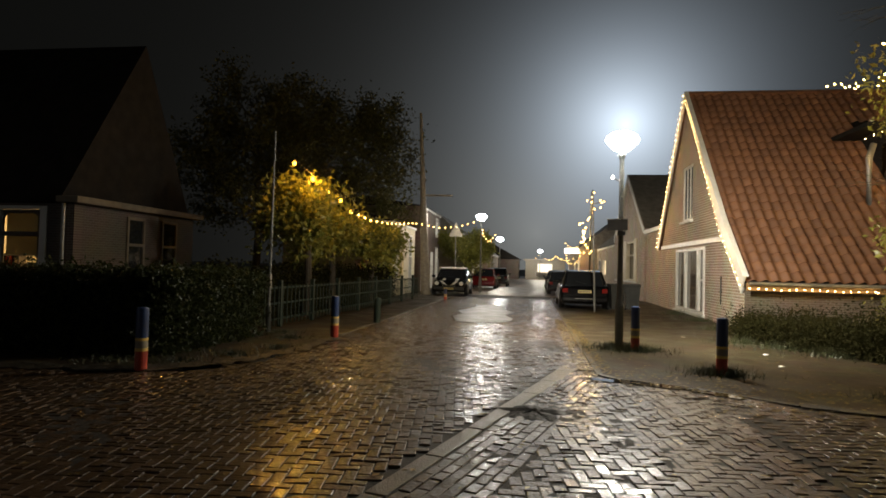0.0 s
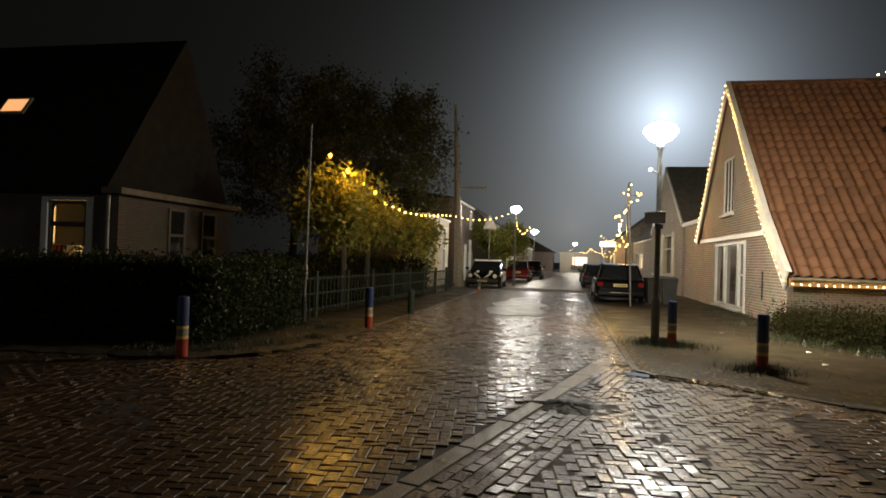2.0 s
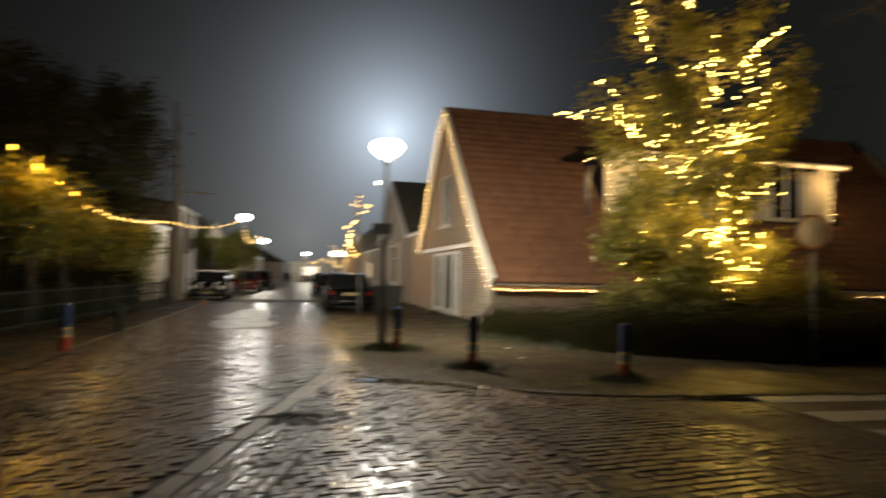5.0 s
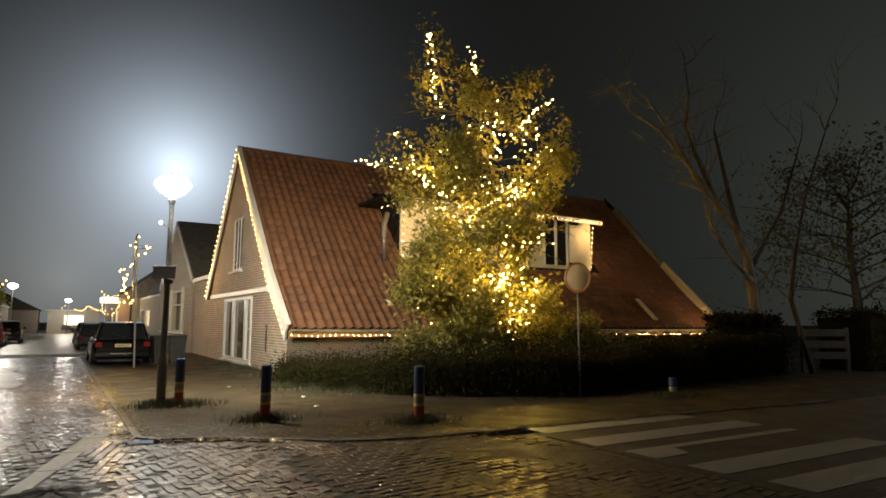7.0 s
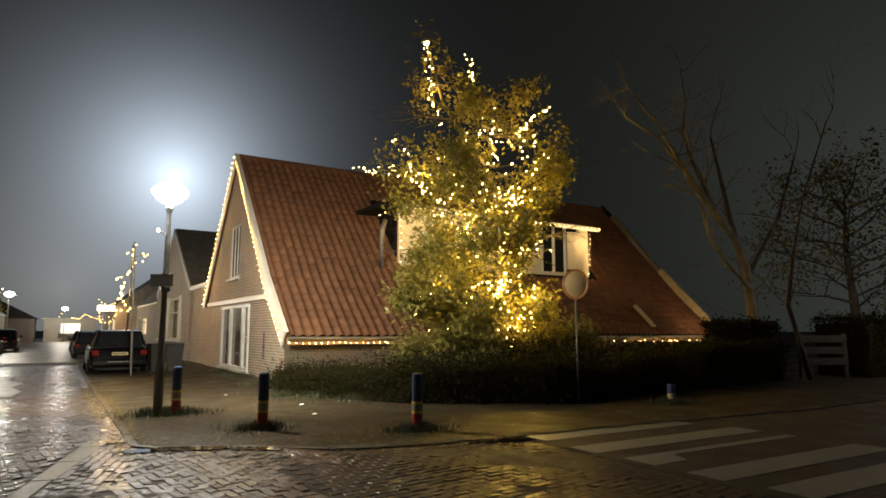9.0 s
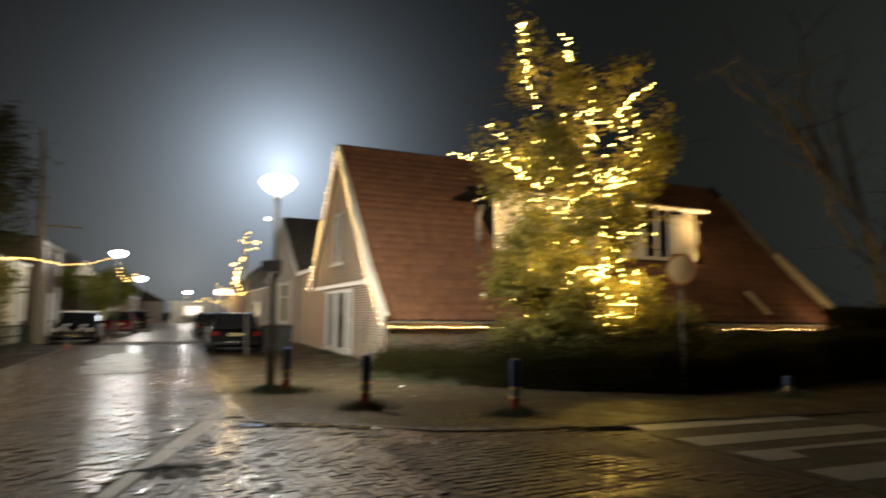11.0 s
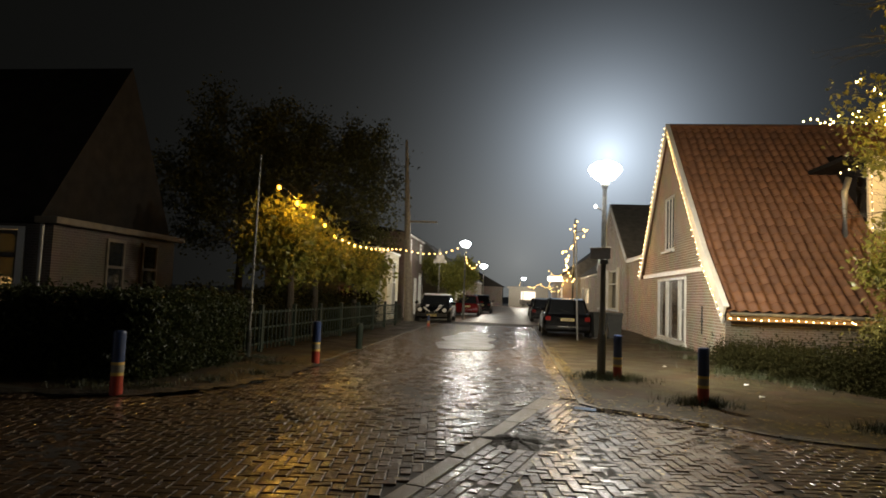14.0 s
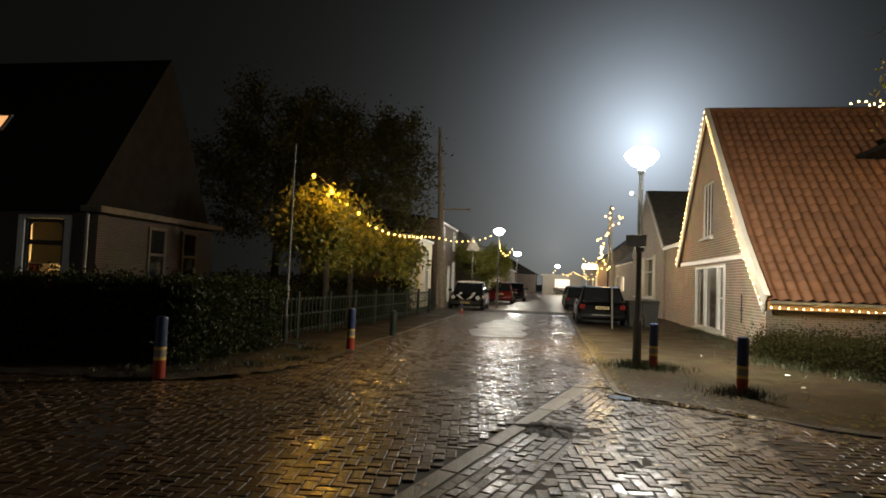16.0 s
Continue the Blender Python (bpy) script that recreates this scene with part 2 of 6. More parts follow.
BRICK_MID = brick_material("weathered red-brown brick wall", (0.13, 0.085, 0.06), (0.095, 0.062, 0.045), (0.17, 0.15, 0.13), width=0.23, height=0.088, axis="Y", gap=0.013)
DIMBRICK_X = brick_material("long brick wall darkened for shade", (0.085, 0.060, 0.045), (0.06, 0.043, 0.033), (0.115, 0.10, 0.085), axis="X")
PANTILE = material("red clay pantile", (0.095, 0.043, 0.023), 0.62, colour2=(0.19, 0.090, 0.046), scale=2.2, bump=0.35, bump_scale=60, spec=0.35, rough2=0.8, island=0.5)
PANTILE_ONE = material("red clay pantile single", (0.095, 0.043, 0.023), 0.62, colour2=(0.19, 0.090, 0.046), scale=2.2, bump=0.35, bump_scale=60, spec=0.35, rough2=0.8, objectr=0.5)
SLATE = material("dark roof", (0.013, 0.012, 0.011), 0.9, spec=0.08, colour2=(0.022, 0.019, 0.017), scale=3, bump=0.5, bump_scale=20)
GLASS = material("dark window glass", (0.015, 0.017, 0.02), 0.05)
# opaque brown panes, paler than GLASS
BROWN_PANE = material("opaque brown window pane", (0.15, 0.115, 0.085), 0.12, colour2=(0.09, 0.07, 0.05), scale=5)
# olive and raised in tone to carry some of the bulbs' light
LEAF = leaf_material("tree leaf warmed for bulb light", (0.105, 0.105, 0.018), (0.23, 0.205, 0.042))
# yellow and raised in tone: the amber lamplight is put into the leaf
LEAF_AMBER = leaf_material("leaf yellowed for lamplight", (0.11, 0.14, 0.026), (0.34, 0.31, 0.07))
# darkened until lamplight hardly shows: the shade is in the leaf colour
LEAF_DIM = leaf_material("hedge leaf darkened for shade", (0.017, 0.018, 0.006), (0.036, 0.033, 0.012), 0.8, 0.05)
LEAF_H = leaf_material("clipped hedge leaf", (0.022, 0.030, 0.009), (0.045, 0.055, 0.018), 0.45, 0.3)
# brighter than the hedge leaves: tree-bulb light is put into this olive
LEAF_PALED = leaf_material("olive leaf brightened for light", (0.09, 0.092, 0.025), (0.21, 0.18, 0.05), 0.5, 0.25)
# pale tone stands in for the mist over these roofs
MIST_ROOF = material("roof tiles paled for mist", (0.16, 0.155, 0.145), 0.6, colour2=(0.27, 0.26, 0.24), scale=3, bump=0.6, bump_scale=14)
GRASS = material("grass tuft", (0.024, 0.034, 0.011), 0.5, colour2=(0.05, 0.052, 0.019), scale=4, island=0.5)
DEADLEAF = leaf_material("fallen leaf", (0.14, 0.10, 0.03), (0.34, 0.24, 0.08))
BARK = material("bark", (0.035, 0.028, 0.02), 0.85, colour2=(0.06, 0.05, 0.036), scale=5, bump=1.0, bump_scale=25)
BARK_PALE = material("pale bark", (0.17, 0.14, 0.10), 0.75, colour2=(0.10, 0.085, 0.06), scale=4, bump=0.8, bump_scale=22)
METAL_DARK = material("dark painted steel", (0.02, 0.024, 0.02), 0.4, colour2=(0.035, 0.035, 0.03), scale=8, bump=0.1)
# dark posts lightened in base colour, standing in for haze before them
POST_HAZED = material("post paint lightened for haze", (0.11, 0.112, 0.10), 0.5, colour2=(0.16, 0.16, 0.145), scale=8, bump=0.1)
METAL_GREY = material("galvanised steel", (0.30, 0.30, 0.29), 0.42, 0.7, colour2=(0.22, 0.22, 0.21), scale=8, bump=0.1)
GREEN_FENCE = material("dark green paint", (0.016, 0.026, 0.019), 0.5, spec=0.3, colour2=(0.026, 0.038, 0.027), scale=6, bump=0.15)
BLUE = material("blue paint", (0.02, 0.048, 0.145), 0.42, colour2=(0.024, 0.036, 0.09), scale=9, bump=0.15)
RED = material("red paint", (0.42, 0.045, 0.02), 0.45, colour2=(0.28, 0.035, 0.02), scale=9, bump=0.15)
DIRTY_WHITE = material("dirty white paint", (0.30, 0.27, 0.22), 0.5, colour2=(0.18, 0.16, 0.13), scale=9, bump=0.15)
REFLECT = material("reflective yellow band", (0.75, 0.52, 0.14), 0.3, colour2=(0.6, 0.4, 0.1), scale=9)
BLACK = material("black rubber", (0.012, 0.012, 0.012), 0.6, bump=0.2)
PLASTIC = material("dark grey plastic", (0.02, 0.022, 0.02), 0.5, spec=0.3, colour2=(0.035, 0.035, 0.032), bump=0.1)
CHROME = material("chrome", (0.75, 0.75, 0.75), 0.12, 1.0)
BULB = glow("warm bulb", (1.0, 0.60, 0.20), 46.0)
BULB_TREE = glow("yellow bulb", (1.0, 0.62, 0.13), 46.0)
BULB_AMBER = glow("amber bulb", (1.0, 0.45, 0.03), 8.0)
BULB_WHITE = glow("lamp glass", (0.94, 0.97, 1.0), 32.0)

# ---- mesh helpers ----


def part(name, bm, mat, parent=None, label="", smooth=False):
    """One mesh object from a bmesh, under a thing or a part."""
    me = bpy.data.meshes.new(name)
    bm.to_mesh(me)
    bm.free()
    me.materials.append(mat)
    if smooth:
        for p in me.polygons:
            p.use_smooth = True
    ob = new(name, me)
    ob.parent = parent
    if label:
        ob["label"] = label
    return ob


def mesh_part(name, verts, faces, mat, parent=None, kind=""):
    me = bpy.data.meshes.new(name)
    me.from_pydata([tuple(v) for v in verts], [], [tuple(f) for f in faces])
    me.materials.append(mat)
    ob = new(name, me)
    ob.parent = parent
    if kind:
        ob["kind"] = kind
    return ob


def shared(name, me, parent, m):
    ob = new(name, me)
    ob.parent = parent
    ob.matrix_local = m
    return ob


def thing(name, at=(0, 0, 0), rz=0.0, label="", category="", group="", kind=""):
    ob = new(name)
    ob.matrix_world = pose(*at, 0, 0, rz)
    return tagged(ob, label, category, group, kind)


def B():
    return bmesh.new()


def box(bm, x0, x1, y0, y1, z0, z1, bevel=0.0, m=None):
    r = bmesh.ops.create_cube(bm, size=1.0, matrix=Matrix.Translation(((x0 + x1) / 2, (y0 + y1) / 2, (z0 + z1) / 2)) @ Matrix.Diagonal((abs(x1 - x0), abs(y1 - y0), abs(z1 - z0), 1)))
    vs = r["verts"]
    if bevel:
        es = list({e for v in vs for e in v.link_edges})
        r2 = bmesh.ops.bevel(bm, geom=es, offset=bevel, segments=2, affect="EDGES", profile=0.6)
        vs = list({v for f in r2["faces"] for v in f.verts} | {v for v in vs if v.is_valid})
    if m is not None:
        bmesh.ops.transform(bm, matrix=m, verts=vs)
    return bm


def ring(bm, p, d, r, seg):
    q = d.to_track_quat("Z", "Y").to_matrix()
    return [bm.verts.new(p + q @ Vector((r * math.cos(2 * math.pi * i / seg), r * math.sin(2 * math.pi * i / seg), 0))) for i in range(seg)]


def tube(bm, pts, radii, seg=8):
    """A bent rod through the points, with closed ends."""
    pts = [Vector(p) for p in pts]
    rings = []
    for i, p in enumerate(pts):
        d = pts[min(i + 1, len(pts) - 1)] - pts[max(i - 1, 0)]
        rings.append(ring(bm, p, d, max(radii[i], 0.0015), seg))
    for a, b in zip(rings, rings[1:]):
        k = min(range(seg), key=lambda j: (b[j].co - a[0].co).length)
        for i in range(seg):
            bm.faces.new((a[i], a[(i + 1) % seg], b[(i + 1 + k) % seg], b[(i + k) % seg]))
    bm.faces.new(list(reversed(rings[0])))
    bm.faces.new(rings[-1])
    return bm


def rod(bm, p0, p1, r0, r1=None, seg=10, caps=True):
    return tube(bm, [p0, p1], [r0, r0 if r1 is None else r1], seg)


def lathe(bm, profile, seg=20, at=(0, 0, 0)):
    """A turned form from (radius, z) pairs."""
    rings = []
    for r, z in profile:
        rings.append([bm.verts.new((at[0] + r * math.cos(2 * math.pi * i / seg), at[1] + r * math.sin(2 * math.pi * i / seg), at[2] + z)) for i in range(seg)])
    for a, b in zip(rings, rings[1:]):
        for i in range(seg):
            bm.faces.new((a[i], a[(i + 1) % seg], b[(i + 1) % seg], b[i]))
    bm.faces.new(list(reversed(rings[0])))
    bm.faces.new(rings[-1])
    return bm


def poly(bm, pts, depth):
    """A flat outline given as 3D points, thickened by the vector depth."""
    d = Vector(depth)
    a = [bm.verts.new(p) for p in pts]
    b = [bm.verts.new(Vector(p) + d) for p in pts]
    bm.faces.new(a)
    bm.faces.new(list(reversed(b)))
    for i in range(len(a)):
        j = (i + 1) % len(a)
        bm.faces.new((a[j], a[i], b[i], b[j]))
    bmesh.ops.recalc_face_normals(bm, faces=bm.faces[:])
    return bm


def ball_mesh(name, r, mat):
    bm = B()
    bmesh.ops.create_icosphere(bm, subdivisions=1, radius=r)
    for v in bm.verts:
        v.co.z *= 1.25
    me = bpy.data.meshes.new(name)
    bm.to_mesh(me)
    bm.free()
    me.materials.append(mat)
    return me


def leaf_cloud(name, centres, size, mat, parent, spread=0.0, seed=1, kind="", per=1):
    """Many small bent leaves, each two triangles round a mid rib."""
    rng = np.random.default_rng(seed)
    c = np.repeat(np.asarray(centres, float), per, axis=0)
    n = len(c)
    c = c + rng.normal(0, 1, (n, 3)) * spread
    u = rng.normal(0, 1, (n, 3))
    u /= np.linalg.norm(u, axis=1)[:, None]
    v = np.cross(u, rng.normal(0, 1, (n, 3)))
    v /= np.linalg.norm(v, axis=1)[:, None]
    w = np.cross(u, v)
    s = size * rng.uniform(0.6, 1.3, (n, 1))
    p0, p2 = c - u * s, c + u * s
    p1, p3 = c + v * s * 0.55 + w * s * 0.25, c - v * s * 0.55 + w * s * 0.25
    verts = np.stack([p0, p1, p2, p3], 1).reshape(-1, 3)
    i = np.arange(n)[:, None] * 4
    faces = np.concatenate([i + [0, 1, 2], i + [0, 2, 3]])
    me = bpy.data.meshes.new(name)
    me.from_pydata(verts.tolist(), [], faces.tolist())
    me.materials.append(mat)
    ob = new(name, me)
    ob.parent = parent
    if kind:
        ob["kind"] = kind
    return ob


# ---- ground, roads, pavements ----
def flat(name, pts, z, mat, label, category):
    bm = B()
    poly(bm, [(x, y, z) for x, y in pts], (0, 0, -0.04))
    ob = part(name, bm, mat)
    return tagged(ob, label, category, kind="structure")


bm = B()
box(bm, -900, 900, -900, 900, -0.4, -0.06)
tagged(part("ground", bm, SOIL), "dark wet earth stretching to the horizon", "ground", kind="structure")
KERB_R = [(1.10, 34.0), (1.08, 9.75), (1.35, 9.42), (2.3, 9.0), (3.3, 8.15), (4.3, 7.85), (5.5, 7.72), (9.0, 7.45), (14.0, 6.95), (60.0, 6.5)]
KERB_L = [(-4.25, 36.0), (-4.25, 11.0), (-4.5, 9.8), (-4.95, 8.85), (-5.6, 8.3), (-7.0, 8.05), (-40.0, 7.9)]
flat("road_bed", [(-9, -4.0), (2.6, -4.0), (2.6, 8.8), (1.25, 9.7), (1.25, 36), (-4.4, 36), (-4.4, 8.3), (-9, 8.0)], -0.016, BED, "sandy bed under the paving bricks", "road bed")
flat("road_far", [(-4.3, 36), (1.2, 36), (4.2, 50), (5.0, 130), (-8, 130), (-4.3, 50)], -0.002, HAZE_PAVER, "wet brick street running on between the houses", "road")
flat("road_cross", [(2.35, -30), (60, -30), (60, 6.8), (14, 7.1), (5.5, 7.9), (3.3, 8.3), (2.6, 8.8), (2.35, 7.2)], -0.010, ASPHALT, "wet brown asphalt road with a zebra crossing", "road")
flat("road_near", [(-8.9, -3.9), (-8.9, 8.2), (-60, 8.2), (-60, -30), (2.34, -30), (2.34, -3.9)], -0.004, HAZE_PAVER, "wet brick paving of the junction", "road")
PAVE_R = flat("pavement_right", KERB_R + [(60, 34)], 0.010, TILE_FLOOR, "wet sandy pavement slabs beside the street", "pavement")
PAVE_L = flat("pavement_left", KERB_L + [(-40, 36)], 0.010, TILE_FLOOR, "wet sandy pavement slabs before the fence", "pavement")


def along(pts, step):
    """Points and headings at even steps along a broken line."""
    res = []
    for (x0, y0), (x1, y1) in zip(pts, pts[1:]):
        d = math.hypot(x1 - x0, y1 - y0)
        n = max(1, round(d / step))
        for i in range(n):
            f = (i + 0.5) / n
            res.append((x0 + (x1 - x0) * f, y0 + (y1 - y0) * f, math.degrees(math.atan2(y1 - y0, x1 - x0)), d / n))
    return res


bm = B()
box(bm, -0.49, 0.49, -0.05, 0.05, -0.10, 0.012, 0.006)
kerb_me = bpy.data.meshes.new("kerb_stone")
bm.to_mesh(kerb_me)
bm.free()
kerb_me.materials.append(KERB)
for pts, par in ((KERB_R[:5], PAVE_R), (KERB_L[:2], PAVE_L)):
    for x, y, a, d in along(pts, 1.0):
        shared("kerb_stone", kerb_me, par, pose(x, y, random.uniform(-0.006, 0.004), 0, 0, a) @ Matrix.Diagonal((d, 1, 1, 1)))

flat("road_zebra", [(6.05, -30), (60, -30), (60, 6.8), (14, 7.1), (6.05, 7.75)], -0.003, ASPHALT, "wet worn road surface under the zebra crossing", "road")

# zebra crossing: bars along the cross road
for i, (y0, y1, x0, x1) in enumerate(((7.05, 7.5, 6.2, 9.5), (6.0, 6.5, 6.15, 9.75), (5.1, 5.6, 6.2, 9.75), (4.2, 4.68, 6.2, 9.8), (3.3, 3.8, 6.3, 9.8), (2.4, 2.9, 6.3, 9.8))):
    bm = B()
    if i == 2:
        poly(bm, [(x0, y1, 0.0005), (x1, y1 - 0.1, 0.0005), (x1, y1 - 0.28, 0.0005), (x0 + 0.75, y1 - 0.18, 0.0005), (x0 + 0.62, y0, 0.0005), (x0, y0, 0.0005)], (0, 0, 0.003))
    else:
        poly(bm, [(x0, y0, 0.0005), (x1, y0 - 0.12, 0.0005), (x1, y1 - 0.12, 0.0005), (x0, y1, 0.0005)], (0, 0, 0.003))
    tagged(part("zebra_bar", bm, PAINT_ROAD), "worn white painted bar of a zebra crossing", "road marking", "bars of the zebra crossing", "structure")


# ---- bollards ----
def bollard(at, h=0.9, r=0.085):
    b = thing("bollard", (at[0], at[1], 0.008), 0, "round steel bollard painted blue, white and red on the pavement", "bollard", "striped bollards along the kerb")
    for nm, z0, z1, m, rr in (("foot", 0.0, 0.27, RED, r), ("lower_band", 0.27, 0.315, REFLECT, r + 0.002), ("middle", 0.315, 0.42, DIRTY_WHITE, r), ("upper_band", 0.42, 0.46, REFLECT, r + 0.002)):
        bm = B()
        lathe(bm, [(rr, z0 * h / 0.9), (rr, z1 * h / 0.9)], 20)
        part(nm, bm, m, b, smooth=False)
    bm = B()
    lathe(bm, [(r, 0.46 * h / 0.9), (r, h - 0.03), (r * 0.93, h - 0.008), (r * 0.6, h)], 20)
    part("top", bm, BLUE, b)
    return b


for p in ((-5.52, 8.2), (-4.16, 12.85), (2.08, 12.75), (2.98, 10.2), (5.05, 8.8)):
    bollard(p)
bollard((11.61, 9.04), 0.42)
bollard((-4.05, 29.4), 0.52, 0.07)

# ---- the farmhouse with the lit gable ----
HX0, HX1 = 5.95, 26.7
EAVE_Y, EAVE_Z, KINK_Y, KINK_Z, RIDGE_Y, RIDGE_Z, BACK_Y, BACK_Z = 18.1, 1.45, 20.0, 3.2, 25.0, 8.55, 29.9, 2.72


def roof_z(y):
    if y < KINK_Y:
        return EAVE_Z + (KINK_Z - EAVE_Z) * (y - EAVE_Y) / (KINK_Y - EAVE_Y)
    if y < RIDGE_Y:
        return KINK_Z + (RIDGE_Z - KINK_Z) * (y - KINK_Y) / (RIDGE_Y - KINK_Y)
    return RIDGE_Z + (BACK_Z - RIDGE_Z) * (y - RIDGE_Y) / (BACK_Y - RIDGE_Y)


house = thing("farmhouse", (0, 0, 0), 0, "long brick farmhouse with a steep red pantile roof and lit gable", "house")


def gable_wall(x, inward, name):
    bm = B()
    w = 0.3 * inward
    outline = [(x, 18.4, 0.0), (x, 29.6, 0.0), (x, 29.6, roof_z(29.6) - 0.12), (x, RIDGE_Y, RIDGE_Z - 0.15), (x, KINK_Y, KINK_Z - 0.15), (x, 18.4, roof_z(18.4) - 0.14)]
    poly(bm, outline, (w, 0, 0))
    return part(name, bm, BRICK_Y, house)


# street gable in pieces, so that the two windows are real openings
WY0, WY1, WZ0, WZ1 = 22.4, 26.6, 0.15, 2.52
UY0, UY1, UZ0, UZ1 = 24.15, 25.65, 3.6, 5.75


def slab(pts):
    part("wall_section", poly(B(), [(HX0, y, z) for y, z in pts], (0.3, 0, 0)), BRICK_Y, house)


yl = lambda z: KINK_Y + (z + 0.15 - KINK_Z) * (RIDGE_Y - KINK_Y) / (RIDGE_Z - KINK_Z)
yr = lambda z: RIDGE_Y + (RIDGE_Z - z - 0.15) * (BACK_Y - RIDGE_Y) / (RIDGE_Z - BACK_Z)
slab([(18.4, 0), (WY0, 0), (WY0, 2.62), (19.5, 2.62), (18.4, roof_z(18.4) - 0.14)])
slab([(WY0, 0), (WY1, 0), (WY1, WZ0), (WY0, WZ0)])
slab([(WY0, WZ1), (WY1, WZ1), (WY1, 2.62), (WY0, 2.62)])
slab([(WY1, 0), (29.6, 0), (29.6, 2.62), (WY1, 2.62)])
slab([(19.5, 2.62), (UY0, 2.62), (UY0, UZ0), (yl(UZ0), UZ0)])
slab([(UY0, 2.62), (UY1, 2.62), (UY1, UZ0), (UY0, UZ0)])
slab([(UY1, 2.62), (29.55, 2.62), (yr(UZ0), UZ0), (UY1, UZ0)])
slab([(yl(UZ0), UZ0), (UY0, UZ0), (UY0, UZ1), (yl(UZ1), UZ1)])
slab([(UY1, UZ0), (yr(UZ0), UZ0), (yr(UZ1), UZ1), (UY1, UZ1)])
slab([(yl(UZ1), UZ1), (yr(UZ1), UZ1), (RIDGE_Y, RIDGE_Z - 0.15)])
gable_wall(HX1, -1, "gable_wall")
# long walls take darker brick than the gable: shade put into the colour
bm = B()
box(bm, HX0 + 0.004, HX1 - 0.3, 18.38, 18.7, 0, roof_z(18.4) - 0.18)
part("long_wall", bm, DIMBRICK_X, house)
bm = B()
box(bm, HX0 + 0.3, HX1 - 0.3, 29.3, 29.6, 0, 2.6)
part("long_wall", bm, DIMBRICK_X, house)
bm = B()
box(bm, HX0 - 0.05, HX0 - 0.003, 20.42, 29.5, 2.62, 2.78, 0.008)
part("beam", bm, WHITE, house, "white painted beam across the gable")


def window_in_gable(y0, y1, z0, z1, posts, bars, name="window", pw=0.11, proud=0.05):
    w = part(name, box(B(), HX0 + 0.05, HX0 + 0.06, y0 + 0.06, y1 - 0.06, z0 + 0.06, z1 - 0.06), BROWN_PANE, house)
    for a, b, c, d in ((y0, y0 + 0.12, z0, z1), (y1 - 0.12, y1, z0, z1), (y0 + 0.12, y1 - 0.12, z0, z0 + 0.1), (y0 + 0.12, y1 - 0.12, z1 - 0.1, z1)):
        part("frame", box(B(), HX0 - proud, HX0 + 0.045, a, b, c, d, 0.008), WHITE, w)
    for y in posts:
        part("mullion", box(B(), HX0 - proud, HX0 + 0.045, y - pw, y + pw, z0 + 0.1, z1 - 0.1, 0.008), WHITE, w)
    for z, ya, yb in bars:
        part("glazing_bar", box(B(), HX0 + 0.01, HX0 + 0.048, ya, yb, z - 0.025, z + 0.025), WHITE, w)
    part("sill", box(B(), HX0 - 0.14, HX0 + 0.02, y0 - 0.08, y1 + 0.08, z0 - 0.09, z0 - 0.003, 0.01), WHITE, w)
    return w


window_in_gable(WY0, WY1, WZ0, WZ1, (23.25, 25.1), ((1.35, 22.52, 23.15),))
window_in_gable(UY0, UY1, UZ0, UZ1, (24.65, 25.1), (), pw=0.025, proud=-0.02)
bm = B()
box(bm, HX0 - 0.03, HX0 - 0.003, 20.5, 20.56, 0.62, 1.52, 0.006)
box(bm, HX0 - 0.03, HX0 - 0.003, 20.44, 20.62, 1.0, 1.06, 0.006)
part("wall_anchor", bm, METAL_DARK, house, "black iron wall anchor")


def rake(x, pts, width, thick, mat, name="bargeboard", up=0.05):
    for (y0, z0), (y1, z1) in zip(pts, pts[1:]):
        d = Vector((0, y1 - y0, z1 - z0)).normalized()
        nrm = Vector((0, -d.z, d.y))
        if nrm.z < 0:
            nrm = -nrm
        a, b = Vector((x, y0, z0)), Vector((x, y1, z1))
        bm = B()
        poly(bm, [a + nrm * up, b + nrm * up, b - nrm * width, a - nrm * width], (thick, 0, 0))
        part(name, bm, mat, house, "white painted bargeboard along the gable edge")


RAKE = [(EAVE_Y - 0.1, EAVE_Z), (KINK_Y, KINK_Z + 0.02), (RIDGE_Y, RIDGE_Z)]
rake(HX0 - 0.16, RAKE, 0.24, 0.05, WHITE, up=0.1)
rake(HX0 - 0.10, [(EAVE_Y + 0.12, EAVE_Z - 0.2), (KINK_Y + 0.17, KINK_Z - 0.19), (22.4, 5.55)], 0.26, 0.05, WHITE, up=-0.02)
for (ya, za), (yb, zb) in zip(RAKE, RAKE[1:]):
    ang = math.degrees(math.atan2(zb - za, yb - ya))
    ln = math.hypot(yb - ya, zb - za)
    part("verge_capping", box(B(), HX0 - 0.2, HX0 - 0.04, 0, ln + 0.02, 0.102, 0.14, 0.012, pose(0, ya, za, ang, 0, 0)), WHITE, house, "white capping along the roof edge")
rake(HX0 - 0.16, [(RIDGE_Y, RIDGE_Z), (BACK_Y, BACK_Z)], 0.2, 0.05, WHITE)
part("end_parapet", poly(B(), [(HX1 - 0.06, y, z) for y, z in ((18.5, 1.3), (18.5, 1.75), (21.3, 4.5), (24.3, 8.2), (RIDGE_Y, RIDGE_Z + 0.3), (RIDGE_Y, 7.5), (21.0, 2.6))], (0.06, 0, 0)), SLATE, house)
rake(HX1 - 0.12, [(18.5, 1.83), (21.25, 4.54)], 0.1, 0.14, CREAM, up=0.36)
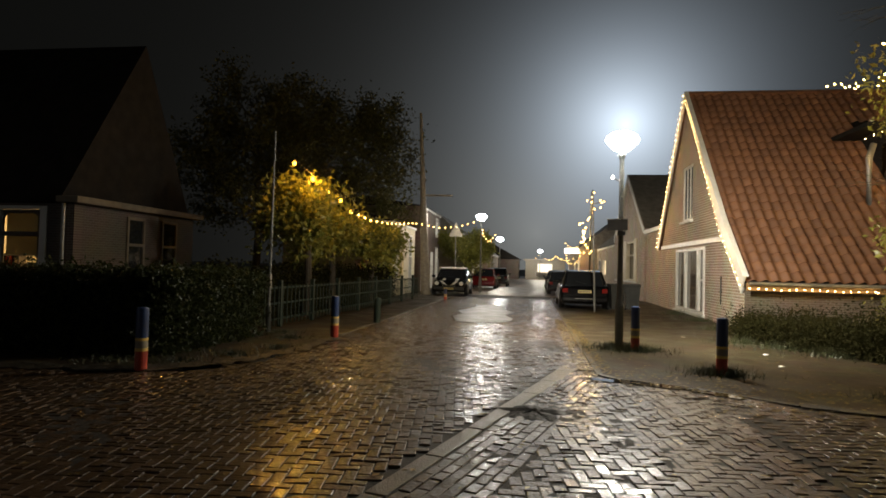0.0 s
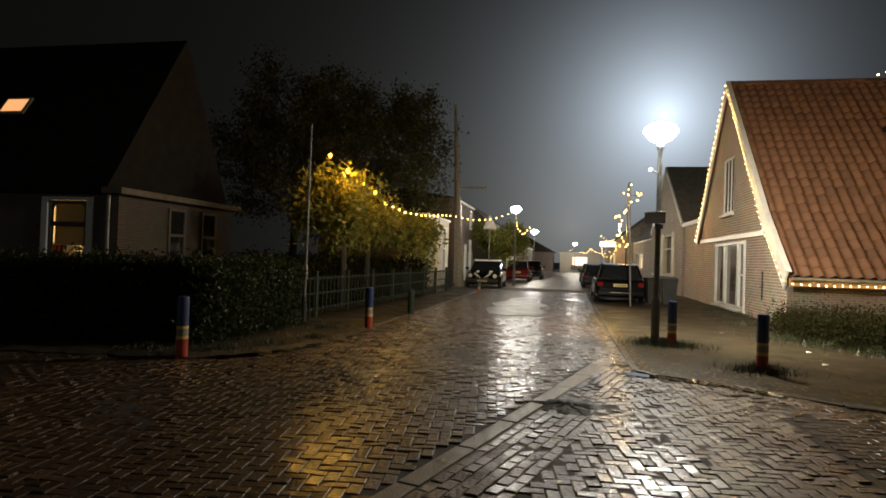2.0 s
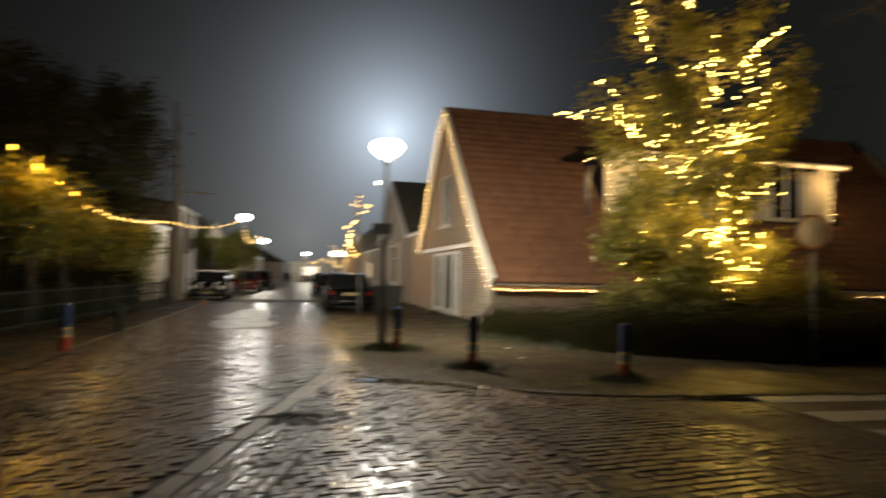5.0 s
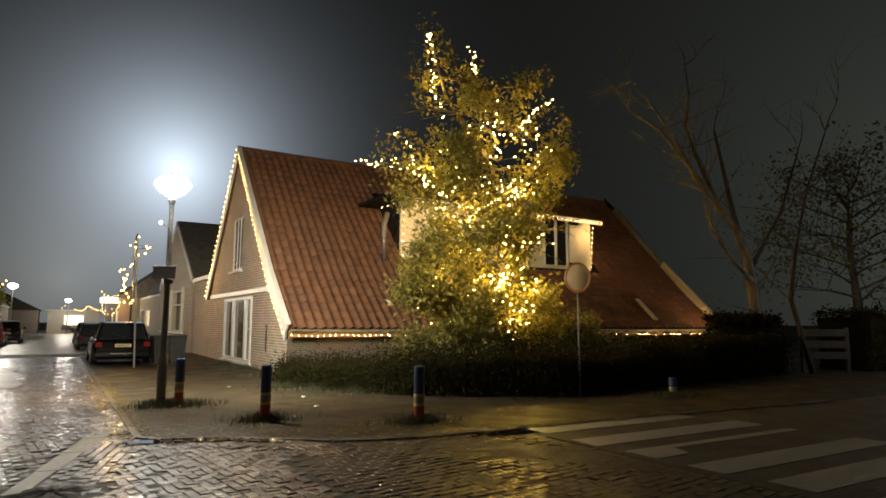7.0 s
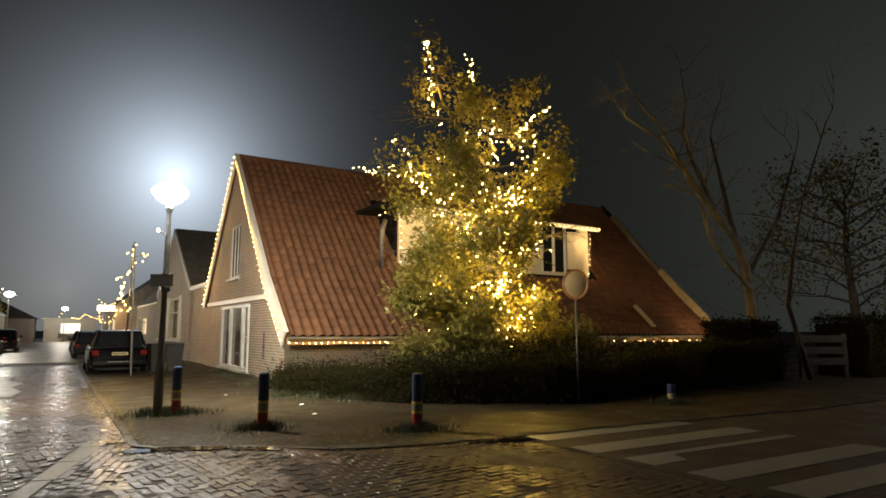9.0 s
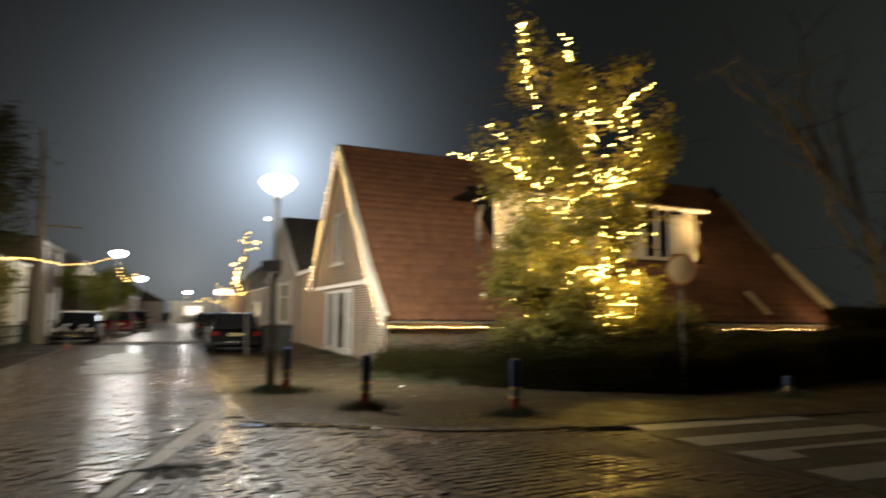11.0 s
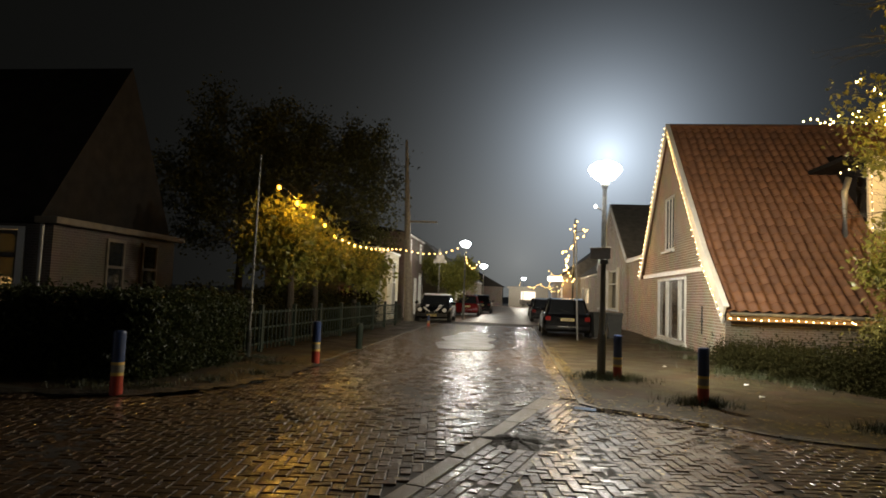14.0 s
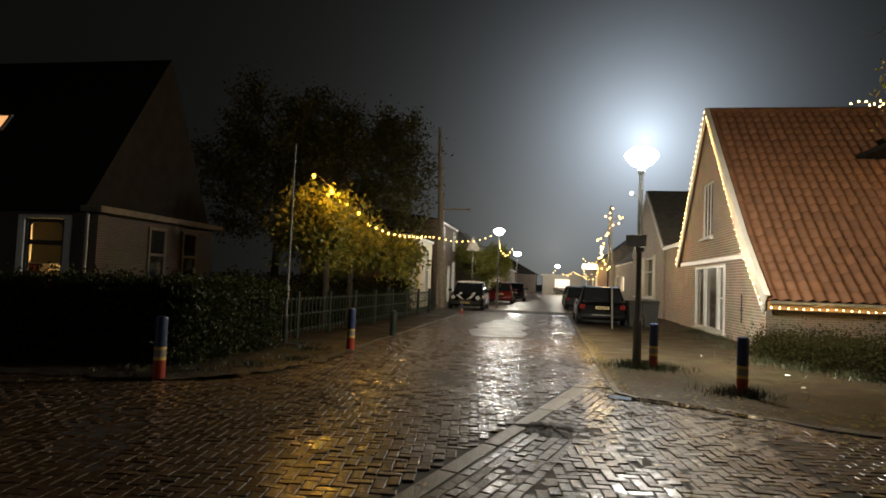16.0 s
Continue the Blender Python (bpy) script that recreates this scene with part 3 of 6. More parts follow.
rake(HX1 - 0.12, [(21.3, 4.60), (24.3, 8.0)], 0.1, 0.14, DIRTY_WHITE, up=0.26)

# roof decks under the tiles, and the tiles
bm = B()
poly(bm, [(HX0 - 0.1, y, z) for y, z in ((EAVE_Y, EAVE_Z - 0.05), (KINK_Y, KINK_Z - 0.11), (RIDGE_Y, RIDGE_Z - 0.06), (RIDGE_Y, RIDGE_Z - 0.16), (KINK_Y + 0.03, KINK_Z - 0.2), (EAVE_Y, EAVE_Z - 0.13))], (HX1 - HX0 + 0.1, 0, 0))
roof = part("roof", bm, SLATE, house, "steep roof of wet red clay pantiles")
bm = B()
poly(bm, [(HX0 - 0.1, y, z) for y, z in ((RIDGE_Y, RIDGE_Z), (BACK_Y, BACK_Z), (BACK_Y, BACK_Z - 0.1), (RIDGE_Y, RIDGE_Z - 0.1))], (HX1 - HX0 + 0.1, 0, 0))
part("roof", bm, PANTILE, house)
TW, TL = 0.31, 0.40
prof = [(-0.155, 0.0), (-0.112, -0.024), (-0.05, -0.018), (0.0, 0.015), (0.056, 0.055), (0.105, 0.06), (0.146, 0.03), (0.163, 0.0)]


def tile_arrays():
    v, f = [], []
    for s, lift in ((0.0, 0.030), (TL + 0.06, 0.0)):
        for x, z in prof:
            v.append((x, s, z + lift))
    k = len(prof)
    for i in range(k - 1):
        f.append((i, i + 1, k + i + 1, k + i))
    for x, z in prof:
        v.append((x, 0.0, z + 0.030 - 0.022))
    for i in range(k - 1):
        f.append((2 * k + i, 2 * k + i + 1, i + 1, i))
    return np.array(v), f


tv, tf = tile_arrays()
tile_me = bpy.data.meshes.new("pantile")
tile_me.from_pydata(tv.tolist(), [], tf)
tile_me.materials.append(PANTILE_ONE)
for p in tile_me.polygons:
    p.use_smooth = True
rest_v, rest_f, singles = [], [], 0
rngt = np.random.default_rng(5)
low = math.hypot(KINK_Y - EAVE_Y, KINK_Z - EAVE_Z)
high = math.hypot(RIDGE_Y - KINK_Y, RIDGE_Z - KINK_Z)
DORM = (11.07, 21.57, 20.8, 4.06, 6.27)


def on_slope(s):
    """Place s metres up the bent roof slope from the eave."""
    if s < low:
        return EAVE_Y + (KINK_Y - EAVE_Y) * s / low, EAVE_Z + (KINK_Z - EAVE_Z) * s / low
    q = (s - low) / high
    return KINK_Y + (RIDGE_Y - KINK_Y) * q, KINK_Z + (RIDGE_Z - KINK_Z) * q


rows_n = int((low + high) / TL)
cols_n = int((HX1 - HX0 + 0.05) / TW)
for r in range(rows_n + 1):
    (y, z), (y2, z2) = on_slope(r * TL - 0.04), on_slope(r * TL + TL)
    a = math.atan2(z2 - z, y2 - y)
    for c in range(cols_n):
        x = HX0 - 0.10 + (c + 0.5) * TW
        if DORM[0] - 0.1 < x < DORM[1] + 0.1 and y > DORM[2] - 0.3 and z < DORM[4] + 0.6:
            continue
        m = pose(x + rngt.normal(0, 0.004), y, z - 0.01 + rngt.normal(0, 0.004), math.degrees(a) + rngt.normal(0, 0.7), rngt.normal(0, 0.9), rngt.normal(0, 0.6))
        if c < 20 and r < 14:
            shared("pantile", tile_me, roof, m)
            singles += 1
        else:
            mm = np.array(m)
            base = len(rest_v) * len(tv)
            rest_v.append(tv @ mm[:3, :3].T + mm[:3, 3])
            rest_f.extend([tuple(i + base for i in q) for q in tf])
rt = mesh_part("pantile_field", np.concatenate(rest_v), rest_f, PANTILE, roof, "stuff")
for p in rt.data.polygons:
    p.use_smooth = True
rt["label"] = "rest of the wet clay tiles"
bm = B()
for i in range(62):
    x = HX0 - 0.1 + i * 0.335
    rod(bm, (x, RIDGE_Y, RIDGE_Z + 0.01), (x + 0.35, RIDGE_Y, RIDGE_Z + 0.02), 0.125, 0.105, 10)
part("ridge_tiles", bm, PANTILE, roof)
# gutter board under the eave; its amber tone paints the bulbs' glow
part("gutter_board", box(B(), HX0 - 0.05, HX1, EAVE_Y - 0.02, EAVE_Y + 0.02, EAVE_Z - 0.3, EAVE_Z - 0.08, 0.006), material("eave board toned amber", (0.30, 0.18, 0.075), 0.5, colour2=(0.22, 0.125, 0.05), scale=9, bump=0.2), house, "eave board with the bulbs' amber glow painted in")
bm = B()
rod(bm, (HX0, EAVE_Y - 0.08, EAVE_Z - 0.10), (HX1, EAVE_Y - 0.08, EAVE_Z - 0.13), 0.05, 0.05, 10)
part("gutter", bm, METAL_GREY, house, "grey zinc gutter")
# dormer
dx0, dx1, dy, dz0, dz1 = DORM
part("dormer_wall", box(B(), dx0, dx0 + 2.3, dy, dy + 0.12, dz0, dz1), CREAM, house, "cream boarded dormer front")
part("dormer_wall", box(B(), dx0 + 2.3, dx1 - 3.3, dy, dy + 0.12, dz0, dz1), CREAM, house)
part("dormer_wall", box(B(), dx1 - 0.9, dx1 - 0.4, dy, dy + 0.12, dz0, dz1), CREAM, house)
part("dormer_wall", box(B(), dx1 - 3.3, dx1 - 0.9, dy, dy + 0.12, dz0, dz0 + 0.15), CREAM, house)
part("dormer_side", poly(B(), [(dx0 + 0.02, dy + 0.12, dz0), (dx0 + 0.02, dy + 0.12, dz1), (dx0 + 0.02, dy + 2.2, dz1)], (0.08, 0, 0)), SLATE, house)
part("dormer_side", poly(B(), [(dx1 - 0.5, dy + 0.12, dz0), (dx1 - 0.5, dy + 0.12, dz1), (dx1 - 0.5, dy + 2.2, dz1)], (0.08, 0, 0)), SLATE, house)
dw = part("dormer_window", box(B(), dx1 - 3.2, dx1 - 1.0, dy + 0.06, dy + 0.07, dz0 + 0.2, dz1 - 0.1), GLASS, house)
for a in (dx1 - 3.25, dx1 - 2.55, dx1 - 1.85, dx1 - 1.0):
    part("mullion", box(B(), a - 0.05, a + 0.05, dy - 0.02, dy + 0.1, dz0 + 0.15, dz1, 0.008), WHITE, dw)
part("sash", box(B(), -0.45, 0.45, -0.02, 0.02, 0, 1.75, 0.008, pose(dx1 - 1.35, dy - 0.12, dz0 + 0.3, 0, 0, -8)), CREAM, dw, "cream window sash standing open")
part("dormer_roof", box(B(), dx0 - 0.9, dx1 + 0.1, dy - 0.25, dy + 2.6, dz1, dz1 + 0.14, 0.02), SLATE, house)
part("cornice", box(B(), dx0 - 0.02, dx1 + 0.12, dy - 0.29, dy - 0.252, dz1 - 0.06, dz1 + 0.15, 0.01), WHITE, house, "white dormer cornice board")
part("flue", tube(B(), [(10.3, 20.7, 3.7), (10.3, 20.7, 5.3), (10.45, 20.75, 5.75)], [0.1, 0.1, 0.09], 12), METAL_GREY, house, "grey flue pipe beside the dormer", smooth=True)
part("roof_hatch", box(B(), -0.12, 0.12, -0.7, 0.7, 0, 0.08, 0.01, pose(22.58, 18.86, 2.22, 42.6, 0, 0)), CREAM, house)

# ---- strings of bulbs ----
BULB_ME = ball_mesh("bulb", 0.013, BULB)
TREE_BULB_ME = ball_mesh("bulb", 0.0155, BULB_TREE)
AMBER_ME = ball_mesh("bulb", 0.05, BULB_AMBER)
GARLAND_ME = ball_mesh("bulb", 0.032, glow("golden bulb", (1.0, 0.56, 0.13), 11.0))
FESTOON_ME = ball_mesh("bulb", 0.03, glow("golden bulb", (1.0, 0.56, 0.13), 11.0))


def light_string(pts, step, me, label, group="strings of lights", jitter=0.0, cable=True):
    s = thing("light_string", (0, 0, 0), 0, label, "string lights", group)
    rng = random.Random(len(pts) * 7 + int(abs(pts[0][0]) * 100))
    if cable:
        part("cable", tube(B(), pts, [0.008] * len(pts), 5), BLACK, s)
    carry = 0.0
    for a, b in zip(pts, pts[1:]):
        a, b = Vector(a), Vector(b)
        L = (b - a).length
        d = carry
        while d < L:
            p = a + (b - a) * (d / L) + Vector((rng.gauss(0, jitter), rng.gauss(0, jitter), rng.gauss(0, jitter)))
            shared("bulb", me, s, Matrix.Translation(p + Vector((0, 0, -0.03))))
            d += step * rng.uniform(0.93, 1.07)
        carry = d - L
    return s


gx = HX0 - 0.195
light_string([(gx, 18.2, 1.33), (gx, 18.72, 1.77), (gx, 19.46, 2.39), (gx, 20.15, 2.94), (gx, 21.41, 4.43), (gx, 22.68, 5.88), (gx, 24.8, 8.36)], 0.28, BULB_ME, "warm white bulbs along the near slope of the gable")
light_string([(gx, RIDGE_Y + 0.05, RIDGE_Z), (gx, BACK_Y + 0.05, BACK_Z - 0.02)], 0.25, BULB_ME, "warm white bulbs along the far slope of the gable")
light_string([(HX0 - 0.02 + i * 0.8, EAVE_Y - 0.2, EAVE_Z - 0.2 - (0.03 if i % 2 else 0)) for i in range(5)], 0.2, BULB_ME, "warm white bulbs along the low eave")
light_string([(HX0 + 3.2 + i * 2.1, EAVE_Y - 0.2, EAVE_Z - 0.23 - (0.03 if i % 2 else 0)) for i in range(7)], 0.62, BULB_ME, "warm white bulbs along the low eave behind the tree")
light_string([(21.0 + i * 1.0, EAVE_Y - 0.2, EAVE_Z - 0.26 - (0.03 if i % 2 else 0)) for i in range(6)], 0.2, BULB_ME, "warm white bulbs along the far end of the eave")
light_string([(dx0 - 1.0, dy - 0.34, dz1 - 0.38), (dx0 - 0.4, dy - 0.34, dz1 - 0.1), (dx0, dy - 0.34, dz1 + 0.05), (dx1 + 0.1, dy - 0.34, dz1 + 0.05)], 0.28, BULB_ME, "warm white bulbs along the dormer cornice")
light_string([(dx0 + 0.05, dy - 0.08, dz1 - 0.15), (dx0 + 0.05, dy - 0.08, dz0)], 0.27, BULB_ME, "warm white bulbs down the dormer corner")
light_string([(dx1 - 0.35, dy - 0.12, dz1 - 0.15), (dx1 - 0.5, dy - 0.12, dz0 + 0.05)], 0.24, BULB_ME, "warm white bulbs down the dormer corner")


# ---- street lamps ----
def street_lamp(at, h, light_z, label):
    lamp = thing("street_lamp", (at[0], at[1], 0.0), 0, label, "street lamp", "street lamps")
    bm = B()
    lathe(bm, [(0.085, 0.0), (0.085, 0.9), (0.06, 1.0), (0.045, light_z - 0.35)], 14)
    part("post", bm, POST_HAZED, lamp)
    bm = B()
    lathe(bm, [(0.05, light_z - 0.40), (0.075, light_z - 0.32), (0.07, light_z - 0.26)], 16)
    part("collar", bm, POST_HAZED, lamp)
    bm = B()
    lathe(bm, [(0.12, light_z - 0.22), (0.21, light_z - 0.17), (0.30, light_z - 0.07), (0.345, light_z + 0.0), (0.31, light_z + 0.07), (0.22, light_z + 0.14), (0.12, light_z + 0.17)], 20)
    g = part("glass_bowl", bm, BULB_WHITE, lamp, "glowing white lamp bowl")
    g.visible_shadow = False
    # unseen disc inside the bowl, added to dim light on the upper roof
    bm = B()
    lathe(bm, [(0.295, light_z + 0.065), (0.28, light_z + 0.075), (0.03, light_z + 0.15)], 24)
    part("reflector", bm, METAL_GREY, lamp)
    bm = B()
    lathe(bm, [(0.14, light_z + 0.172), (0.12, light_z + 0.19), (0.03, light_z + 0.21)], 20)
    part("cap", bm, METAL_DARK, lamp)
    return lamp


L1 = street_lamp((1.79, 12.93), 4.3, 4.28, "dark post street lamp with a bright white lantern")
street_lamp((-3.1, 38.0), 4.7, 4.73, "slim street lamp with a white lantern beside parked cars")
street_lamp((-2.95, 58.0), 4.3, 4.31, "slim street lamp with a white lantern")
street_lamp((25.0, 6.6), 4.3, 4.28, "street lamp with a white lantern beside the cross road")
street_lamp((-21.0, -9.0), 4.3, 4.25, "street lamp added out of view behind the junction")
street_lamp((1.25, 92.0), 4.3, 4.25, "distant street lamp with a white lantern")


# ---- trees ----
def limb(bm, p, d, length, r, depth, rng, tips, bend=0.35):
    pts, rad = [Vector(p)], [r]
    n = 5
    for i in range(n):
        d = (d + Vector((rng.gauss(0, bend), rng.gauss(0, bend), rng.gauss(0, bend * 0.6))) * 0.35).normalized()
        pts.append(pts[-1] + d * (length / n))
        rad.append(r * (1 - 0.75 * (i + 1) / n))
    tube(bm, pts, rad, 7 if r > 0.04 else 5)
    tips.extend(pts[2:])
    if depth > 0:
        for i in range(2, n + 1):
            for _ in range(2 if depth > 1 else 1):
                dd = (d + Vector((rng.gauss(0, 0.8), rng.gauss(0, 0.8), rng.gauss(0.15, 0.5)))).normalized()
                limb(bm, pts[i], dd, length * rng.uniform(0.4, 0.65), rad[i] * 0.65, depth - 1, rng, tips, bend)


rng = random.Random(11)
TREE = Vector((10.1, 13.4, 0.0))
tree = thing("lit_tree", TREE, 0, "leafy evergreen tree wound with yellow lights behind the hedge", "tree")
bm = B()
tips = []
trunk_pts = [Vector((0.15, -0.05, 0)), Vector((0.2, -0.1, 1.4)), Vector((0.1, 0, 2.6)), Vector((0.1, 0, 4.0)), Vector((0.05, 0, 5.4)), Vector((-0.5, 0.4, 6.8)), Vector((-1.15, 0.85, 8.0)), Vector((-1.48, 1.1, 9.6))]
tube(bm, trunk_pts, [0.2, 0.17, 0.15, 0.13, 0.11, 0.08, 0.05, 0.02], 10)
part("trunk", bm, BARK, tree, smooth=True)
bm = B()
E_X, E_Y = Vector((0.80, -0.60, 0)), Vector((0.60, 0.80, 0))
for z, a, length in ((0.9, 0.6, 1.5), (1.0, 2.7, 1.9), (1.2, 4.6, 1.6), (1.3, 3.6, 2.1), (1.5, 3.0, 2.7), (2.3, 2.8, 2.6), (3.0, 3.3, 2.6), (1.6, 0, 1.6), (1.8, 2.1, 1.8), (2.0, 4.0, 1.7), (7.6, 1.5, 1.2), (8.0, 3.6, 0.9), (8.2, 0.2, 0.9), (2.5, 1.0, 2.0), (2.7, 3.1, 2.2), (3.1, 5.1, 2.0), (3.5, 0.3, 2.1), (3.8, 2.5, 2.4), (4.2, 4.2, 2.2), (4.5, 3.0, 2.9), (4.8, 1.2, 2.0), (5.1, 5.8, 2.2), (5.5, 3.4, 2.2), (5.8, 0.4, 1.9), (6.1, 2.2, 1.6), (6.6, 4.4, 1.4), (7.0, 1.0, 1.3), (7.5, 3.5, 0.8), (7.2, 3.2, 2.6), (8.0, 3.3, 2.3)):
    d = (E_X * math.cos(a) + E_Y * math.sin(a) + Vector((0, 0, 0.35))).normalized()
    limb(bm, Vector((0.05, 0, z)), d, length, 0.055, 2, rng, tips)
part("limb", bm, BARK, tree)
tv2 = np.array([tuple(t) for t in tips])
uu, zz = tv2[:, 0] * 0.80 - tv2[:, 1] * 0.60, tv2[:, 2]
lo = np.interp(zz, [1, 2.2, 3.1, 3.8, 4.7, 5.1, 6.4, 7.5, 9.6], [-2.3, -2.7, -2.6, -1.9, -1.75, -3.0, -3.2, -2.5, -2.2])
hi = np.interp(zz, [1, 2.2, 3.2, 4.4, 5.6, 7.0, 8.0, 9.6], [1.5, 1.6, 1.1, 1.1, 1.9, 2.0, 1.5, 0.5])
tv2 = tv2[(uu > lo) & (uu < hi) & ((zz < 6.2) | (np.arange(len(zz)) % 6 == 0))]
leaf_cloud("crown", tv2, 0.075, LEAF, tree, 0.17, 3, per=9)


def cam_plane(u, z):
    """A place in the tree u metres across its width as seen from the street, z metres up."""
    return TREE + E_X * u + Vector((0, 0, z))


def tree_string(pts, step, jit=0.07, fwd=0.35):
    q = [tuple(cam_plane(u, z) - E_Y * (fwd + 0.25 * math.sin(3 * u + z))) for u, z in pts]
    light_string(q, step * 0.68, TREE_BULB_ME, "yellow lights wound through the tree's branches", "tree lights", jit)


tree_string([(-1.9, 9.7), (-1.75, 8.9), (-1.72, 8.0), (-1.45, 7.4)], 0.13)
tree_string([(-1.95, 9.85), (-1.85, 9.8), (-1.9, 9.65), (-1.82, 9.55)], 0.05, 0.03)
tree_string([(-0.72, 9.1), (-0.62, 8.75), (-0.58, 8.3)], 0.1)
star = thing("tree_star", (0, 0, 0), 0, "bright warm lamp on the tree's tip", "light", "tree lights")
shared("bulb", ball_mesh("bulb", 0.055, BULB_TREE), star, Matrix.Translation(cam_plane(-1.88, 9.6) - E_Y * 0.4))
part("socket", rod(B(), tuple(cam_plane(-1.88, 9.4) - E_Y * 0.4), tuple(cam_plane(-1.88, 9.55) - E_Y * 0.4), 0.02, 0.03, 8), BLACK, star)
tree_string([(1.53, 7.68), (1.15, 7.54), (0.88, 7.15), (0.64, 6.87)], 0.09, 0.04)
tree_string([(1.15, 6.82), (1.05, 6.6)], 0.1, 0.05)
tree_string([(-3.9, 6.0), (-3.2, 5.98), (-2.6, 6.05), (-2.0, 5.6), (-1.4, 5.0)], 0.13)
tree_string([(-2.9, 6.95), (-2.4, 6.6), (-2.1, 5.9), (-1.9, 5.3)], 0.14)
tree_string([(-0.05, 7.5), (0.0, 6.6), (0.1, 6.2)], 0.16, 0.1)
tree_string([(-0.85, 6.6), (-0.8, 5.9), (-1.2, 5.2)], 0.15, 0.1)
tree_string([(-0.3, 5.3), (-0.1, 5.1), (0.5, 5.4), (0.45, 4.9), (0.35, 4.2), (0.25, 3.4), (0.2, 2.8), (0.1, 2.6), (0.35, 2.0), (0.4, 1.6), (0.45, 1.45)], 0.085, 0.1)
tree_string([(-1.6, 4.8), (-0.9, 4.5), (-0.2, 4.4), (-0.3, 3.9), (0.4, 3.8), (0.9, 3.9), (1.4, 3.8)], 0.16, 0.12)
tree_string([(-0.8, 2.7), (-0.3, 2.9), (0.2, 2.7)], 0.12, 0.08)
tree_string([(-1.9, 2.9), (-1.3, 3.4), (-0.6, 3.6), (0.3, 4.6), (0.2, 5.6), (-0.6, 5.7)], 0.3, 0.25)
tree_string([(0.7, 6.2), (0.75, 5.6), (0.45, 5.2)], 0.25, 0.15)
tree_string([(-2.2, 2.4), (-1.5, 2.2), (-0.9, 2.0), (-0.4, 2.4), (0.7, 3.0), (0.9, 2.2), (0.2, 1.9)], 0.22, 0.2)
tree_string([(-1.3, 6.2), (-0.7, 6.9), (0.3, 6.9), (0.9, 6.5), (1.2, 5.6), (0.6, 4.9), (-0.5, 4.7), (-0.9, 4.0)], 0.2, 0.22)
tree_string([(-0.9, 2.3), (-0.5, 1.9), (-0.1, 2.2), (0.3, 1.7), (0.55, 1.25), (0.2, 1.1)], 0.12, 0.12, 0.55)
tree_string([(-1.6, 1.9), (-1.0, 1.5), (-0.4, 1.35), (0.1, 1.5)], 0.2, 0.15, 0.6)
tree_string([(0.6, 3.2), (1.0, 2.6), (0.9, 1.8), (0.6, 1.4)], 0.24, 0.15, 0.5)
tree_string([(-1.9, 5.9), (-1.1, 5.6), (-0.2, 6.0), (0.5, 6.0)], 0.2, 0.2)

# ---- hedges ----
def hedge(name, line, depth, height, mat, label, n, seed, leaf=0.05, low_end=None, rough=0.04):
    h = thing(name, (0, 0, 0), 0, label, "hedge")
    rngh = np.random.default_rng(seed)
    pts = []
    seg = along(line, 0.25)
    bm = B()
    for q_, (x, y, a, d) in enumerate(seg):
        c, s = math.cos(math.radians(a)), math.sin(math.radians(a))
        hh = height * (1 + rough * (math.sin(x * 1.7 + y * 2.3) + 0.6 * math.sin(x * 5.1 - y * 3.3) + 0.5 * math.sin(x * 9.0 + y * 7.0)))
        if low_end:
            hh *= min(1.0, 0.36 + 0.64 * math.hypot(x - low_end[0], y - low_end[1]) / 8.0)
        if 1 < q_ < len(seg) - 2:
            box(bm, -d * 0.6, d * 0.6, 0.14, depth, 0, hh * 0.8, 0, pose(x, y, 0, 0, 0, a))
        k = int(n / len(seg)) * (1 if 1 < q_ < len(seg) - 2 else 2)
        u = rngh.uniform(-d * 0.6, d * 0.6, k)
        v = rngh.uniform(-0.05, depth, k) 
        w = rngh.uniform(0.02, 1, k) * hh
        face = rngh.random(k)
        v = np.where((face < 0.6) & (1 < q_ < len(seg) - 2), np.abs(rngh.normal(0.02, 0.09, k)), v)
        w = np.where(face >= 0.6, hh * 0.86 + rngh.normal(0.05, 0.07, k), w)
        pts.append(np.stack([x + c * u - s * v, y + s * u + c * v, w], 1))
    # boxes in the darkened leaf stand in for shade inside the hedge
    part("core", bm, LEAF_DIM, h)
    leaf_cloud("leaves", np.concatenate(pts), leaf, mat, h, 0.03 + rough, seed)
    return h


hedge("hedge", [(14.6, 10.5), (9.5, 10.25), (6.7, 12.0), (5.1, 15.2), (5.4, 17.5)][::-1], 2.2, 0.95, LEAF_DIM, "unkempt dark shrubs before the long wall of the farmhouse", 52000, 21, 0.032, (5.2, 16.5), 0.14)
# added to look like growth lit by the bulbs; brightness is in the leaf
hedge("shrub", [(7.2, 13.6), (9.0, 12.1), (12.0, 11.4)], 1.3, 1.4, LEAF_PALED, "olive shrubs under the lit tree", 15000, 27, 0.05, None, 0.16)
hedge("hedge", [(14.6, 10.5), (20.5, 11.2)], 2.5, 1.2, LEAF_DIM, "dark evergreen hedge beside the cross road", 9000, 22, 0.05)
hedge("hedge", [(-5.8, 9.3), (-5.8, 12.9)], 1.0, 1.38, LEAF_H, "clipped dark hedge along the pavement", 12000, 23, 0.045)
hedge("hedge", [(-16.0, 8.9), (-5.85, 9.25)], 1.0, 1.42, LEAF_H, "clipped dark hedge along the cross road", 20000, 24, 0.045)

hedge("shrub", [(-7.05, 13.6), (-6.55, 29.5)], 0.7, 1.35, LEAF_DIM, "dark low shrubs behind the picket fence", 12000, 28, 0.055, None, 0.1)

